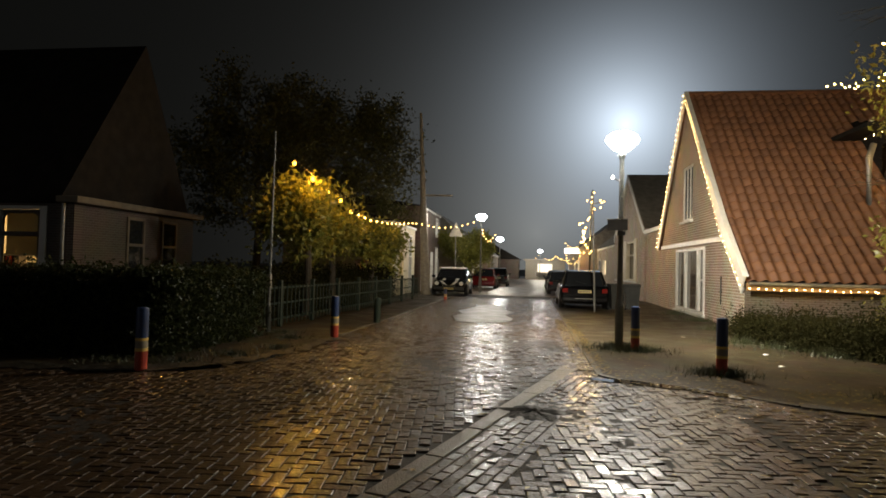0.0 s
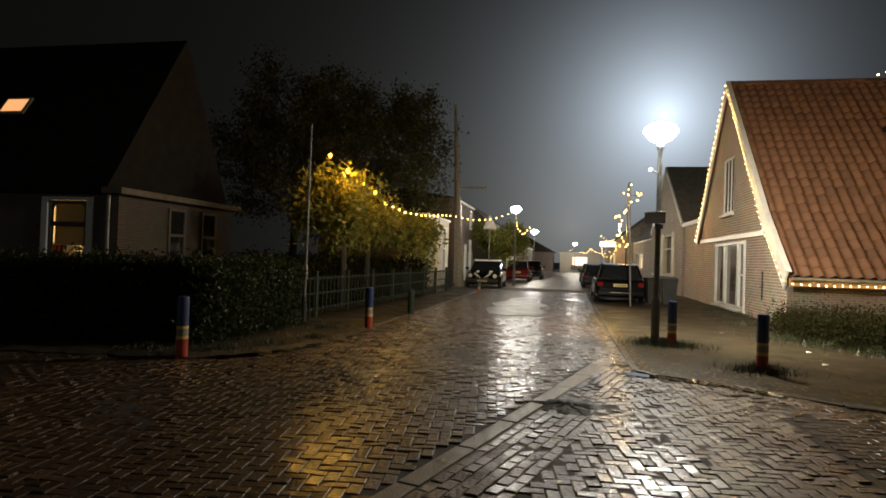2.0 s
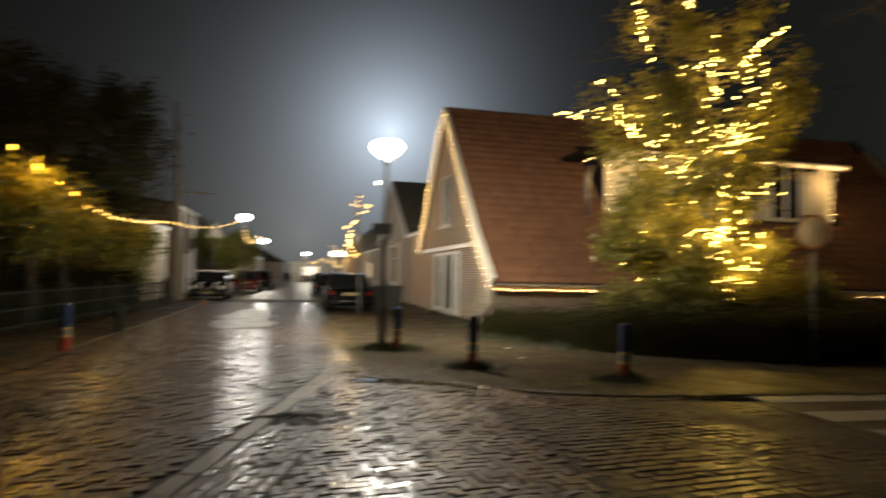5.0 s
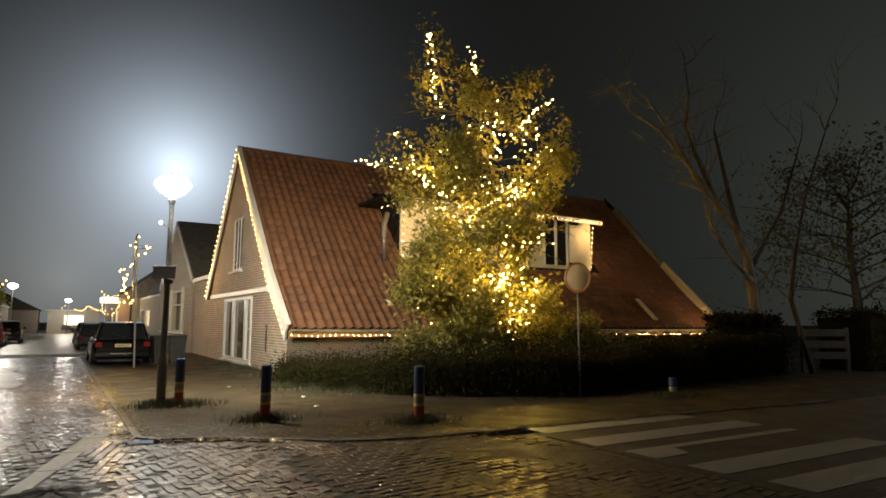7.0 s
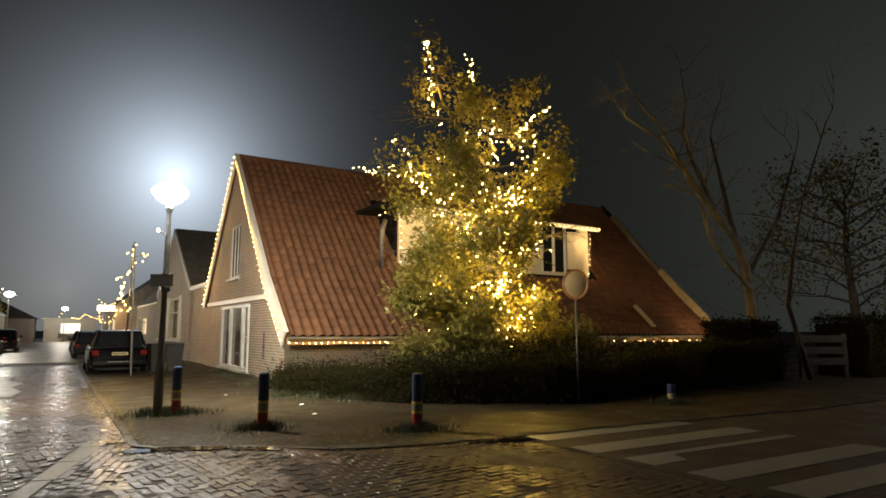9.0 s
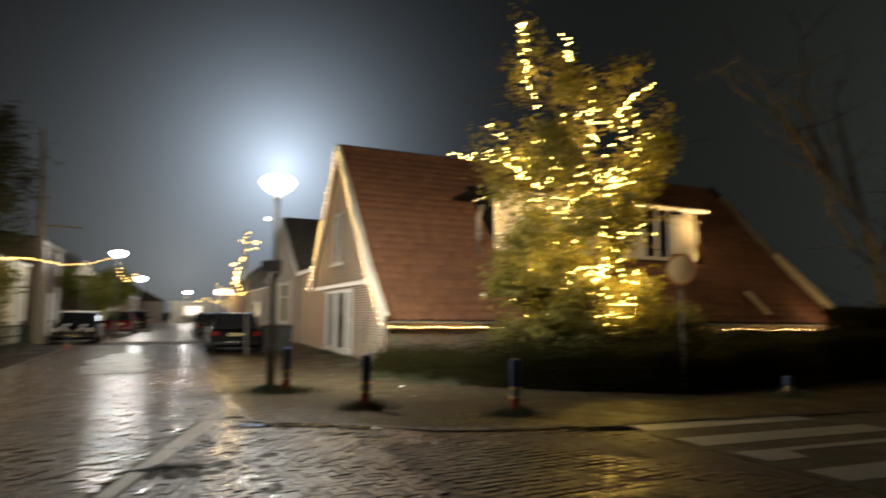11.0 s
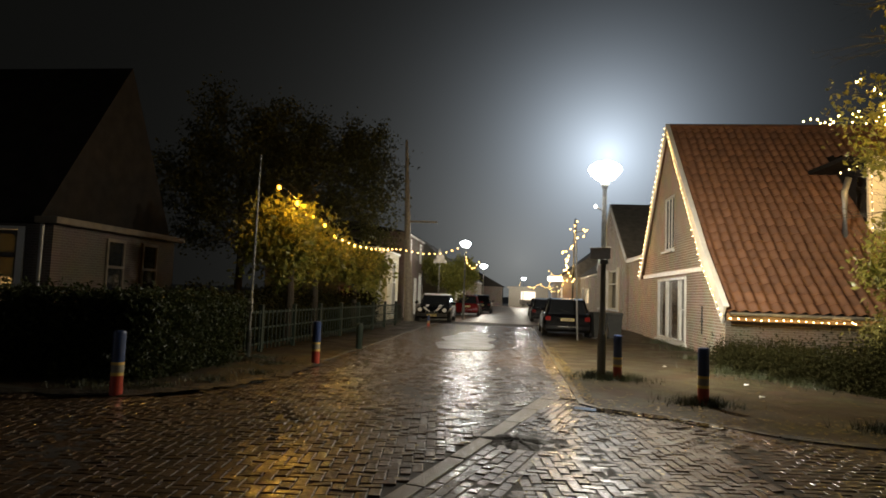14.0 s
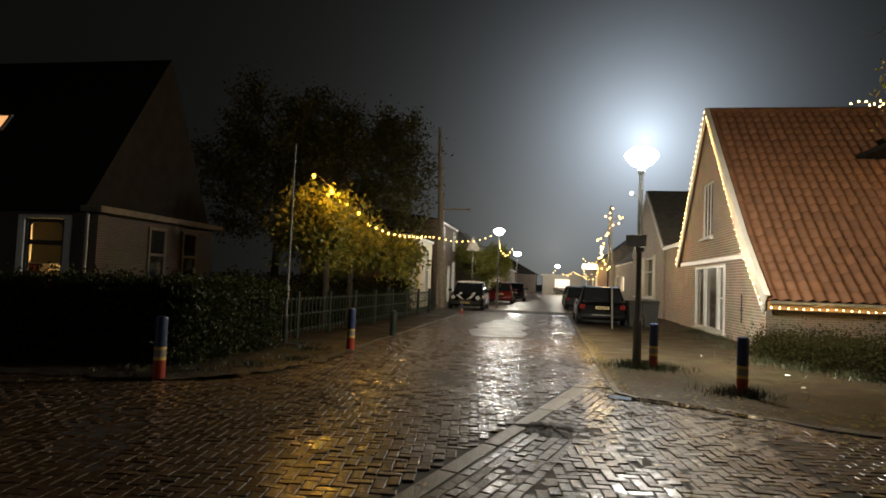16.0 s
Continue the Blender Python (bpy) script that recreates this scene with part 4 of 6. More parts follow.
# ---- fence on the street's other side ----
fence = thing("fence", (0, 0, 0), 0, "dark green painted picket fence along the pavement", "fence")
FL = [(-6.02, 13.2), (-5.4, 29.2)]
bm = B()
box(bm, -0.05, 0.05, -0.05, 0.05, 0, 1.12, 0.008)
post_me = bpy.data.meshes.new("post")
bm.to_mesh(post_me)
bm.free()
post_me.materials.append(GREEN_FENCE)
bm = B()
box(bm, -0.016, 0.016, -0.012, 0.012, 0.06, 1.0, 0.004)
picket_me = bpy.data.meshes.new("picket")
bm.to_mesh(picket_me)
bm.free()
picket_me.materials.append(GREEN_FENCE)
for x, y, a, d in along(FL, 2.0):
    shared("post", post_me, fence, pose(x, y, 0.05, 0, 0, a))
for x, y, a, d in along(FL, 0.24):
    shared("picket", picket_me, fence, pose(x + 0.04, y, 0.05, 0, 0, a))
for z in (0.18, 0.55, 0.92):
    bm = B()
    x0, y0, x1, y1 = FL[0][0], FL[0][1], FL[1][0], FL[1][1]
    L = math.hypot(x1 - x0, y1 - y0)
    box(bm, 0, L, -0.018, 0.018, z, z + 0.045, 0.006, pose(x0 + 0.01, y0, 0.05, 0, 0, math.degrees(math.atan2(y1 - y0, x1 - x0))))
    part("rail", bm, GREEN_FENCE, fence)
bm = B()
rod(bm, (0, 0, 0), (0.03, 0.0, 4.5), 0.035, 0.018, 10)
pl = thing("flagpole", (-5.78, 13.1, 0.05), 0, "thin bare metal pole at the end of the fence", "pole")
part("pole", bm, POST_HAZED, pl)
part("base_sleeve", lathe(B(), [(0.06, 0.0), (0.06, 0.55), (0.04, 0.6)], 12), METAL_DARK, pl)
part("bracket", box(B(), -0.05, 0.05, -0.06, 0.02, 0.98, 1.28, 0.006), DIRTY_WHITE, pl, "pale bracket on the pole")
g = thing("post_bollard", (-4.07, 16.2, 0.05), 0, "plain dark green wooden post on the pavement", "bollard")
part("post", lathe(B(), [(0.09, 0), (0.09, 0.62), (0.075, 0.66), (0.02, 0.68)], 14), GREEN_FENCE, g)


# ---- trained lime trees behind the fence ----
def lime(at, size, n, seed):
    t = thing("lime_tree", (at[0], at[1], 0), 0, "pollarded lime tree behind the fence, lamplight yellow in its leaves", "tree", "lime trees behind the fence")
    r = random.Random(seed)
    bm = B()
    tube(bm, [(0, 0, 0), (0.04, 0.02, 1.2), (0, 0, 2.3), (0, 0, size[3])], [0.14, 0.11, 0.10, 0.06], 10)
    part("trunk", bm, BARK, t)
    bm = B()
    tp = []
    for i in range(12):
        z = r.uniform(size[2], size[3])
        dd = Vector((r.uniform(-0.5, 0.5) * size[0], (1 if i % 2 else -1) * size[1] * r.uniform(0.6, 1), r.uniform(-0.2, 0.5))).normalized()
        limb(bm, (0, 0, z), dd, size[1] * 0.75, 0.05, 2, r, tp)
    part("limb", bm, BARK, t)
    pts = np.array([tuple(p) for p in tp])
    keep = (pts[:, 2] < size[3] + 0.5 - 0.22 * np.abs(pts[:, 1])) & (np.abs(pts[:, 0]) < size[0]) & (pts[:, 1] > -2.0)
    pts = pts[keep]
    leaf_cloud("crown", pts, 0.1, LEAF_AMBER, t, 0.24, seed, per=max(1, int(1.4 * n) // len(pts)))
    return t


lime((-6.75, 18.0), (1.0, 2.1, 2.4, 3.7), 4600, 31)
lime((-6.75, 20.3), (0.9, 1.3, 2.1, 3.0), 2600, 32)
lime((-6.7, 25.3), (0.9, 2.8, 2.1, 3.0), 4000, 33)
FEST = [(-5.95, 14.75, 4.2), (-5.95, 16.1, 4.0), (-5.95, 17.4, 3.81), (-5.95, 18.6, 3.68), (-5.95, 19.7, 3.44), (-5.95, 22.3, 3.34), (-5.9, 24.8, 3.42), (-5.9, 28.1, 3.62)]
fest = thing("festoon", (0, 0, 0), 0, "amber bulbs strung along the lime trees", "string lights", "strings of lights")
part("cable", tube(B(), FEST, [0.008] * len(FEST), 5), BLACK, fest)
for i, p in enumerate(FEST):
    bulb = shared("bulb", AMBER_ME, fest, Matrix.Translation(Vector(p) - Vector((0, 0, 0.1))) @ Matrix.Diagonal((1, 1, 1, 1)) @ Matrix.Scale(1.25 if i == 1 else 1.0 if i < 4 else 0.75, 4))
    bulb.visible_shadow = False
light_string([(-5.93, 19.8, 3.36), (-5.93, 22.3, 3.27), (-5.88, 24.8, 3.35), (-5.88, 28.0, 3.55)], 0.8, FESTOON_ME, "warm bulbs strung along the further lime trees")
light_string([(-5.9, 28.1, 3.6), (-5.7, 30.5, 3.75), (-5.0, 33.0, 3.72), (-4.2, 35.5, 3.95), (-3.15, 38.0, 4.6)], 0.72, FESTOON_ME, "warm bulbs strung across to the street lamp")
light_string([(-3.1, 38.0, 4.4), (-3.0, 38.1, 3.6), (-2.6, 38.2, 3.2), (-2.2, 38.2, 3.7)], 0.22, FESTOON_ME, "warm bulbs hanging from the street lamp")

# ---- house behind the hedge ----
lh = thing("brick_house", (0, 0, 0), 0, "dark brick house behind the hedge with one lit window", "house")
CX, CY = -11.4, 14.0
WX0, WX1, WT = -13.72, -12.14, 2.88
for x0_, x1_, z0_, z1_ in ((-20, WX0, 0, 2.95), (WX1, CX, 0, 2.95), (WX0, WX1, WT, 2.95), (WX0, WX1, 0, 0.9)):
    part("front_wall", box(B(), x0_, x1_, CY, CY + 0.3, z0_, z1_), DIMBRICK_X, lh)
# side wall and cornice toned down in colour to stand in for shade
bm = B()
box(bm, CX - 0.3, CX, CY + 0.3, 19.5, 0, 2.95)
part("side_wall", bm, DIMBRICK_Y, lh)
part("cornice", box(B(), CX - 0.3, CX + 0.32, CY - 0.3, 19.6, 2.95, 3.12, 0.03), BARK_PALE, lh, "moulded cornice under the eaves, dulled for shade")
bm = B()
poly(bm, [(-20, CY - 0.3, 2.97), (-20, 19.6, 2.97), (-20, 16.9, 8.0)], (8.4, 0, 0))
lroof = part("roof", bm, SLATE, lh, "dark tiled roof")
rwin = part("roof_window", box(B(), -0.45, 0.45, -0.32, 0.32, 0, 0.06, 0.01, pose(-16.15, 15.4, 5.66, 57.5, 0, 0)), DIRTY_WHITE, lh)
part("pane", box(B(), -0.36, 0.36, -0.24, 0.24, 0.062, 0.07, 0, pose(-16.15, 15.4, 5.66, 57.5, 0, 0)), glow("lit roof window", (1.0, 0.45, 0.16), 0.75), rwin, "glowing orange pane")
lw = part("window", box(B(), WX0 + 0.2, WX1 - 0.2, CY + 0.14, CY + 0.15, 0.95, 2.75), GLASS, lh)
pane = bpy.data.materials.new("window pane")
pane.use_nodes = True
pane.node_tree.nodes["Principled BSDF"].inputs["Transmission Weight"].default_value = 1.0
pane.node_tree.nodes["Principled BSDF"].inputs["Roughness"].default_value = 0.0
pane.node_tree.nodes["Principled BSDF"].inputs["IOR"].default_value = 1.02
lw.data.materials[0] = pane
lw.visible_shadow = False
for a, b, c, d in ((WX0, WX0 + 0.2, 0.9, WT), (WX1 - 0.2, WX1, 0.9, WT), (WX0 + 0.2, WX1 - 0.2, WT - 0.09, WT), (WX0 + 0.2, WX1 - 0.2, 0.9, 1.0)):
    part("frame", box(B(), a, b, CY - 0.04, CY + 0.12, c, d, 0.02), WHITE, lw)
for a, b, c, d in ((WX0 + 0.2, WX0 + 0.28, 1.0, 2.78), (WX1 - 0.28, WX1 - 0.2, 1.0, 2.78), (WX0 + 0.28, WX1 - 0.28, 2.69, 2.78), (WX0 + 0.28, WX1 - 0.28, 2.10, 2.22)):
    part("sash", box(B(), a, b, CY, CY + 0.11, c, d, 0.02), METAL_DARK, lw, "dark sash with rounded top corners")
for xc, sx in ((WX0 + 0.28, 1), (WX1 - 0.28, -1)):
    part("corner_piece", poly(B(), [(xc, CY + 0.02, 2.69), (xc + sx * 0.15, CY + 0.02, 2.69), (xc + sx * 0.06, CY + 0.02, 2.655), (xc + sx * 0.015, CY + 0.02, 2.60), (xc, CY + 0.02, 2.52)], (0, 0.07, 0)), METAL_DARK, lw)
# the lit room behind it
bm = B()
box(bm, -15.5, -11.75, 17.0, 17.1, 0, 2.9)
box(bm, -15.6, -15.5, 14.3, 17.0, 0, 2.9)
part("room_wall", bm, CREAM, lh)
part("room_ceiling", box(B(), -15.5, -11.75, 14.3, 17.0, 2.85, 2.94), CREAM, lh)
part("room_floor", box(B(), -15.5, -11.75, 14.3, 17.0, 0.0, 0.1), BARK, lh)
BLIND = leaf_material("cream roller blind", (0.42, 0.37, 0.22), (0.36, 0.32, 0.19), 0.8, 0.1)
rb = thing("roller_blind", (0, 0, 0), 0, "cream roller blind drawn half down in the lit window", "blind")
part("cloth", box(B(), WX0 + 0.24, WX1 - 0.24, CY + 0.2, CY + 0.206, 1.62, 2.76), BLIND, rb)
part("bottom_bar", rod(B(), (WX0 + 0.24, CY + 0.203, 1.61), (WX1 - 0.24, CY + 0.203, 1.61), 0.012, 0.012, 8), CREAM, rb)
point_lamp("room_light", (-13.9, 16.2, 2.2), 75, (1.0, 0.66, 0.30), 0.12)
bk = thing("bookcase", (-13.95, 15.0, 0.1), 0, "pale bookcase filled with books in the lit room", "bookcase")
part("back", box(B(), -0.36, 0.36, -0.02, 0.0, 0, 1.54, 0.004), WHITE, bk)
for x in (-0.37, 0.35):
    part("side_panel", box(B(), x, x + 0.02, -0.26, -0.022, 0, 1.56, 0.003), WHITE, bk)
for z in (0.06, 0.42, 0.80, 1.18, 1.54):
    part("shelf", box(B(), -0.348, 0.348, -0.26, -0.022, z, z + 0.018, 0.002), WHITE, bk)
rbk = random.Random(4)
for z in (0.82, 1.2):
    x = -0.33
    while x < 0.3:
        wd = rbk.uniform(0.025, 0.055)
        part("book", box(B(), x, x + wd - 0.003, -0.22, -0.04, z, z + rbk.uniform(0.2, 0.31), 0.002), rbk.choice((BARK, BLUE, RED, METAL_DARK, CREAM, DIRTY_WHITE)), bk)
        x += wd
# window trim on this side in dull bark tone, also for shade
for y0, y1 in ((16.1, 16.75), (17.75, 18.4)):
    w = part("window", box(B(), CX + 0.002, CX + 0.01, y0, y1, 0.95, 2.7), GLASS, lh)
    for a, b, c, d in ((y0 - 0.08, y0, 0.9, 2.78), (y1, y1 + 0.08, 0.9, 2.78), (y0, y1, 2.7, 2.78), (y0, y1, 1.95, 2.03)):
        part("frame", box(B(), CX + 0.004, CX + 0.06, a, b, c, d, 0.01), BARK_PALE, w)
part("drainpipe", rod(B(), (CX - 0.25, CY - 0.06, 0), (CX - 0.25, CY - 0.06, 2.95), 0.045, 0.045, 10), METAL_GREY, lh)


# ---- houses along the street ----
def row_house(name, x0, x1, y0, y1, eave, ridge, wallmat, roofmat, label, face, openings, gable=False):
    """A house whose street front stands at x = face; openings: (y0, y1, z0, z1, lit, frame)."""
    h = thing(name, (0, 0, 0), 0, label, "house")
    s = 1 if face > (x0 + x1) / 2 else -1
    ys = sorted({y0, y1, *[o[0] for o in openings], *[o[1] for o in openings]})
    bm = B()
    for a, b in zip(ys, ys[1:]):
        zs = [(0.0, eave)]
        for o in openings:
            if o[0] <= a and b <= o[1]:
                zs = [(p, q) for lo, hi in zs for p, q in ((lo, min(hi, o[2])), (max(lo, o[3]), hi)) if q > p + 0.01]
        for lo, hi in zs:
            box(bm, face - s * 0.3, face, a, b, lo, hi)
    other = x0 if s > 0 else x1
    box(bm, min(other, other + s * 0.3), max(other, other + s * 0.3), y0, y1, 0, eave)
    lo, hi = min(other + s * 0.3, face - s * 0.3), max(other + s * 0.3, face - s * 0.3)
    box(bm, lo, hi, y0, y0 + 0.3, 0, eave)
    box(bm, lo, hi, y1 - 0.3, y1, 0, eave)
    part("wall", bm, wallmat, h)
    bm = B()
    if gable:
        ym = (y0 + y1) / 2
        poly(bm, [(face - s * 0.02, y0, eave), (face - s * 0.02, y1, eave), (face - s * 0.02, ym, ridge)], (-s * (x1 - x0 - 0.04), 0, 0))
        part("roof", bm, roofmat, h)
        part("gable", poly(B(), [(face - s * 0.018, y0 + 0.05, eave + 0.003), (face - s * 0.018, y1 - 0.05, eave + 0.003), (face - s * 0.018, ym, ridge - 0.08)], (s * 0.03, 0, 0)), wallmat, h)
        for ya, yb in ((y0, ym), (y1, ym)):
            d = Vector((0, yb - ya, ridge - eave)).normalized()
            nn = Vector((0, -d.z, d.y)) if d.y > 0 else Vector((0, d.z, -d.y))
            bm = B()
            a, b = Vector((face + s * 0.02, ya, eave)), Vector((face + s * 0.02, yb, ridge))
            poly(bm, [a, b, b - nn * 0.28, a - nn * 0.28], (s * 0.05, 0, 0))
            part("bargeboard", bm, WHITE, h)
    else:
        xm = (x0 + x1) / 2
        poly(bm, [(x0 - 0.15, y0 - 0.1, eave), (x1 + 0.15, y0 - 0.1, eave), (xm, y0 - 0.1, ridge)], (0, y1 - y0 + 0.2, 0))
        part("roof", bm, roofmat, h)
        part("gutter", box(B(), face - 0.02 if s < 0 else face - 0.1, face + 0.1 if s > 0 else face + 0.02, y0, y1, eave - 0.14, eave - 0.004, 0.02), WHITE, h)
    for a, b, c, d, lit, fr in openings:
        w = part("window" if c > 0.3 else "door", box(B(), min(face - s * 0.2, face - s * 0.19), max(face - s * 0.2, face - s * 0.19), a, b, c, d), lit, h)
        for p, q, e, f in ((a, a + 0.1, c, d), (b - 0.1, b, c, d), (a + 0.1, b - 0.1, d - 0.1, d), (a + 0.1, b - 0.1, c, c + 0.08), (a + 0.1, b - 0.1, (c + d) / 2 + 0.3, (c + d) / 2 + 0.38)):
            part("frame", box(B(), min(face - s * 0.16, face + s * 0.02), max(face - s * 0.16, face + s * 0.02), p, q, e, f, 0.01), fr, w)
    return h


# DIM glows in place of a lamplit board and a cream pane
DIM = glow("faint added pane glow", (1.0, 0.62, 0.25), 0.35)
WARM = glow("warm lit pane", (1.0, 0.72, 0.38), 0.75)
row_house("street_house", -13, -7.1, 31.0, 37.2, 3.9, 4.7, CREAM, SLATE, "cream rendered house behind the fence", -7.1, [(31.6, 32.5, 0.9, 3.2, GLASS, WHITE), (33.4, 34.0, 0.2, 3.5, DIM, CREAM), (35.4, 36.3, 0.2, 3.4, GLASS, WHITE)])
row_house("street_house", -14, -6.9, 38.2, 46.0, 5.4, 6.0, BRICK_MID, SLATE, "tall dark brick house on the street", -6.9, [(39.2, 40.6, 0.8, 3.0, DIRTY_WHITE, WHITE), (42.0, 43.0, 0.1, 2.6, DIRTY_WHITE, WHITE), (44.0, 45.2, 0.8, 3.0, GLASS, WHITE), (39.4, 40.4, 3.7, 5.1, GLASS, WHITE), (44.0, 45.0, 3.7, 5.1, GLASS, WHITE)])
# far houses get paler brick and roofs in place of haze
row_house("street_house", 5.6, 13, 84.0, 95.0, 3.4, 6.0, BRICK_Y, MIST_ROOF, "brick house near the street's end", 5.6, [(86, 87.5, 0.9, 2.4, GLASS, WHITE)])
row_house("street_house", -12, -5.2, 55.0, 66.0, 3.6, 6.5, CREAM, MIST_ROOF, "low white house along the street", -5.2, [(57, 58.2, 0.9, 2.5, GLASS, WHITE), (61, 62.0, 0.1, 2.4, GLASS, WHITE)])
row_house("street_house", -11, -4.6, 70.0, 86.0, 3.2, 5.8, BRICK_Y, MIST_ROOF, "brick low house at the bend", -4.6, [(74, 75.5, 0.9, 2.4, GLASS, WHITE)])
gabled = row_house("street_house", 5.95, 14, 34.0, 46.0, 3.9, 7.7, BRICK_Y, MIST_ROOF, "brick gabled house with white bargeboards", 5.95, [(37.2, 40.0, 1.05, 3.4, GLASS, CREAM), (41.4, 44.4, 1.05, 3.4, DIM, CREAM)], True)
part("sill", box(B(), 5.8, 5.945, 36.2, 44.6, 0.93, 1.03, 0.012), WHITE, gabled)
for ya, yb in ((36.2, 37.1), (40.1, 41.3)):
    part("shutter", box(B(), 5.88, 5.945, ya, yb, 1.04, 3.5, 0.012), CREAM, gabled, "cream painted window shutter")
lowb = thing("annexe", (0, 0, 0), 0, "flat-roofed brick annexe between the gabled houses", "building")
part("wall", box(B(), 6.05, 12, 29.62, 33.98, 0, 3.6), BRICK_Y, lowb)
part("roof_edge", box(B(), 5.9, 12.1, 29.62, 33.98, 3.6, 3.8, 0.02), WHITE, lowb)
row_house("street_house", 6.2, 14, 48.0, 60.0, 3.6, 7.0, BRICK_Y, MIST_ROOF, "brick house with a shop front", 6.2, [(53, 55.5, 1.2, 2.5, WARM, WHITE), (57, 58.5, 0.6, 2.6, GLASS, WHITE)])
row_house("street_house", 4.9, 14, 64.2, 82.0, 3.8, 7.5, BRICK_Y, MIST_ROOF, "inn with lit windows", 4.9, [(65, 67, 0.7, 2.6, WARM, WHITE), (70, 72, 0.7, 2.6, WARM, WHITE)])
eb = thing("low_house", (0, 0, 0), 0, "low white house closing the street with a lit window", "house")
# white walls given the dull white to stand in for dim light
part("wall", box(B(), -0.9, 5.2, 97.0, 103.0, 0, 2.9), DIRTY_WHITE, eb)
part("roof", box(B(), -1.2, 5.5, 96.7, 103.3, 2.9, 3.1, 0.03), DIRTY_WHITE, eb)
ew = part("window", box(B(), 1.0, 3.2, 96.95, 96.99, 1.1, 2.4), glow("far lit pane", (1.0, 0.75, 0.5), 0.7), eb)
for a in (1.0, 2.1, 3.2):
    part("frame", box(B(), a - 0.06, a + 0.06, 96.9, 96.945, 1.05, 2.45), WHITE, ew)
db = thing("barn", (0, 0, 0), 0, "dark barn at the end of the street", "building")
part("wall", box(B(), -9.5, -1.9, 96.0, 104, 0, 3.0), DIMBRICK_X, db)
part("roof", poly(B(), [(-9.8, 95.8, 3.0), (-1.6, 95.8, 3.0), (-5.7, 95.8, 5.2)], (0, 8.4, 0)), SLATE, db)

mast = thing("mast", (-6.05, 34.3, 0.0), 0, "tall pale tapering wooden mast by the street", "mast")
part("shaft", rod(B(), (0.2, 0, 0), (-0.35, 0, 10.3), 0.28, 0.07, 12), DIRTY_WHITE, mast)
part("crosspiece", box(B(), 0.0, 1.6, -0.04, 0.04, 5.55, 5.65, 0.01), DIRTY_WHITE, mast)
ts = thing("triangular_sign", (-4.75, 38.6, 0.0), 0, "pale triangular sign on a thin post", "road sign")
part("post", rod(B(), (0, 0, 0), (0, 0, 3.6), 0.03, 0.03, 10), METAL_GREY, ts)
part("plate", poly(B(), [(-0.45, -0.04, 3.5), (0.45, -0.04, 3.5), (0, -0.04, 4.4)], (0, -0.02, 0)), DIRTY_WHITE, ts)


# ---- parked cars ----
def loft(bm, rings):
    vs = [[bm.verts.new(p) for p in r] for r in rings]
    k = len(vs[0])
    for a, b in zip(vs, vs[1:]):
        for i in range(k):
            bm.faces.new((a[i], a[(i + 1) % k], b[(i + 1) % k], b[i]))
    bm.faces.new(list(reversed(vs[0])))
    bm.faces.new(vs[-1])
    bmesh.ops.recalc_face_normals(bm, faces=bm.faces[:])
    return bm


def body_ring(y, w, z0, z1, shoulder=0.9):
    w2 = w / 2
    return [(-w2 * 0.9, y, z0), (-w2, y, z0 + 0.14), (-w2, y, z1 - 0.16), (-w2 * 0.97, y, z1 - 0.05), (-w2 * shoulder, y, z1), (w2 * shoulder, y, z1), (w2 * 0.97, y, z1 - 0.05), (w2, y, z1 - 0.16), (w2, y, z0 + 0.14), (w2 * 0.9, y, z0)]


def cabin_ring(y, wb, wt, z0, z1):
    return [(-wb / 2, y, z0), (-wt / 2, y, z1 - 0.04), (-wt / 2 + 0.08, y, z1), (wt / 2 - 0.08, y, z1), (wt / 2, y, z1 - 0.04), (wb / 2, y, z0)]


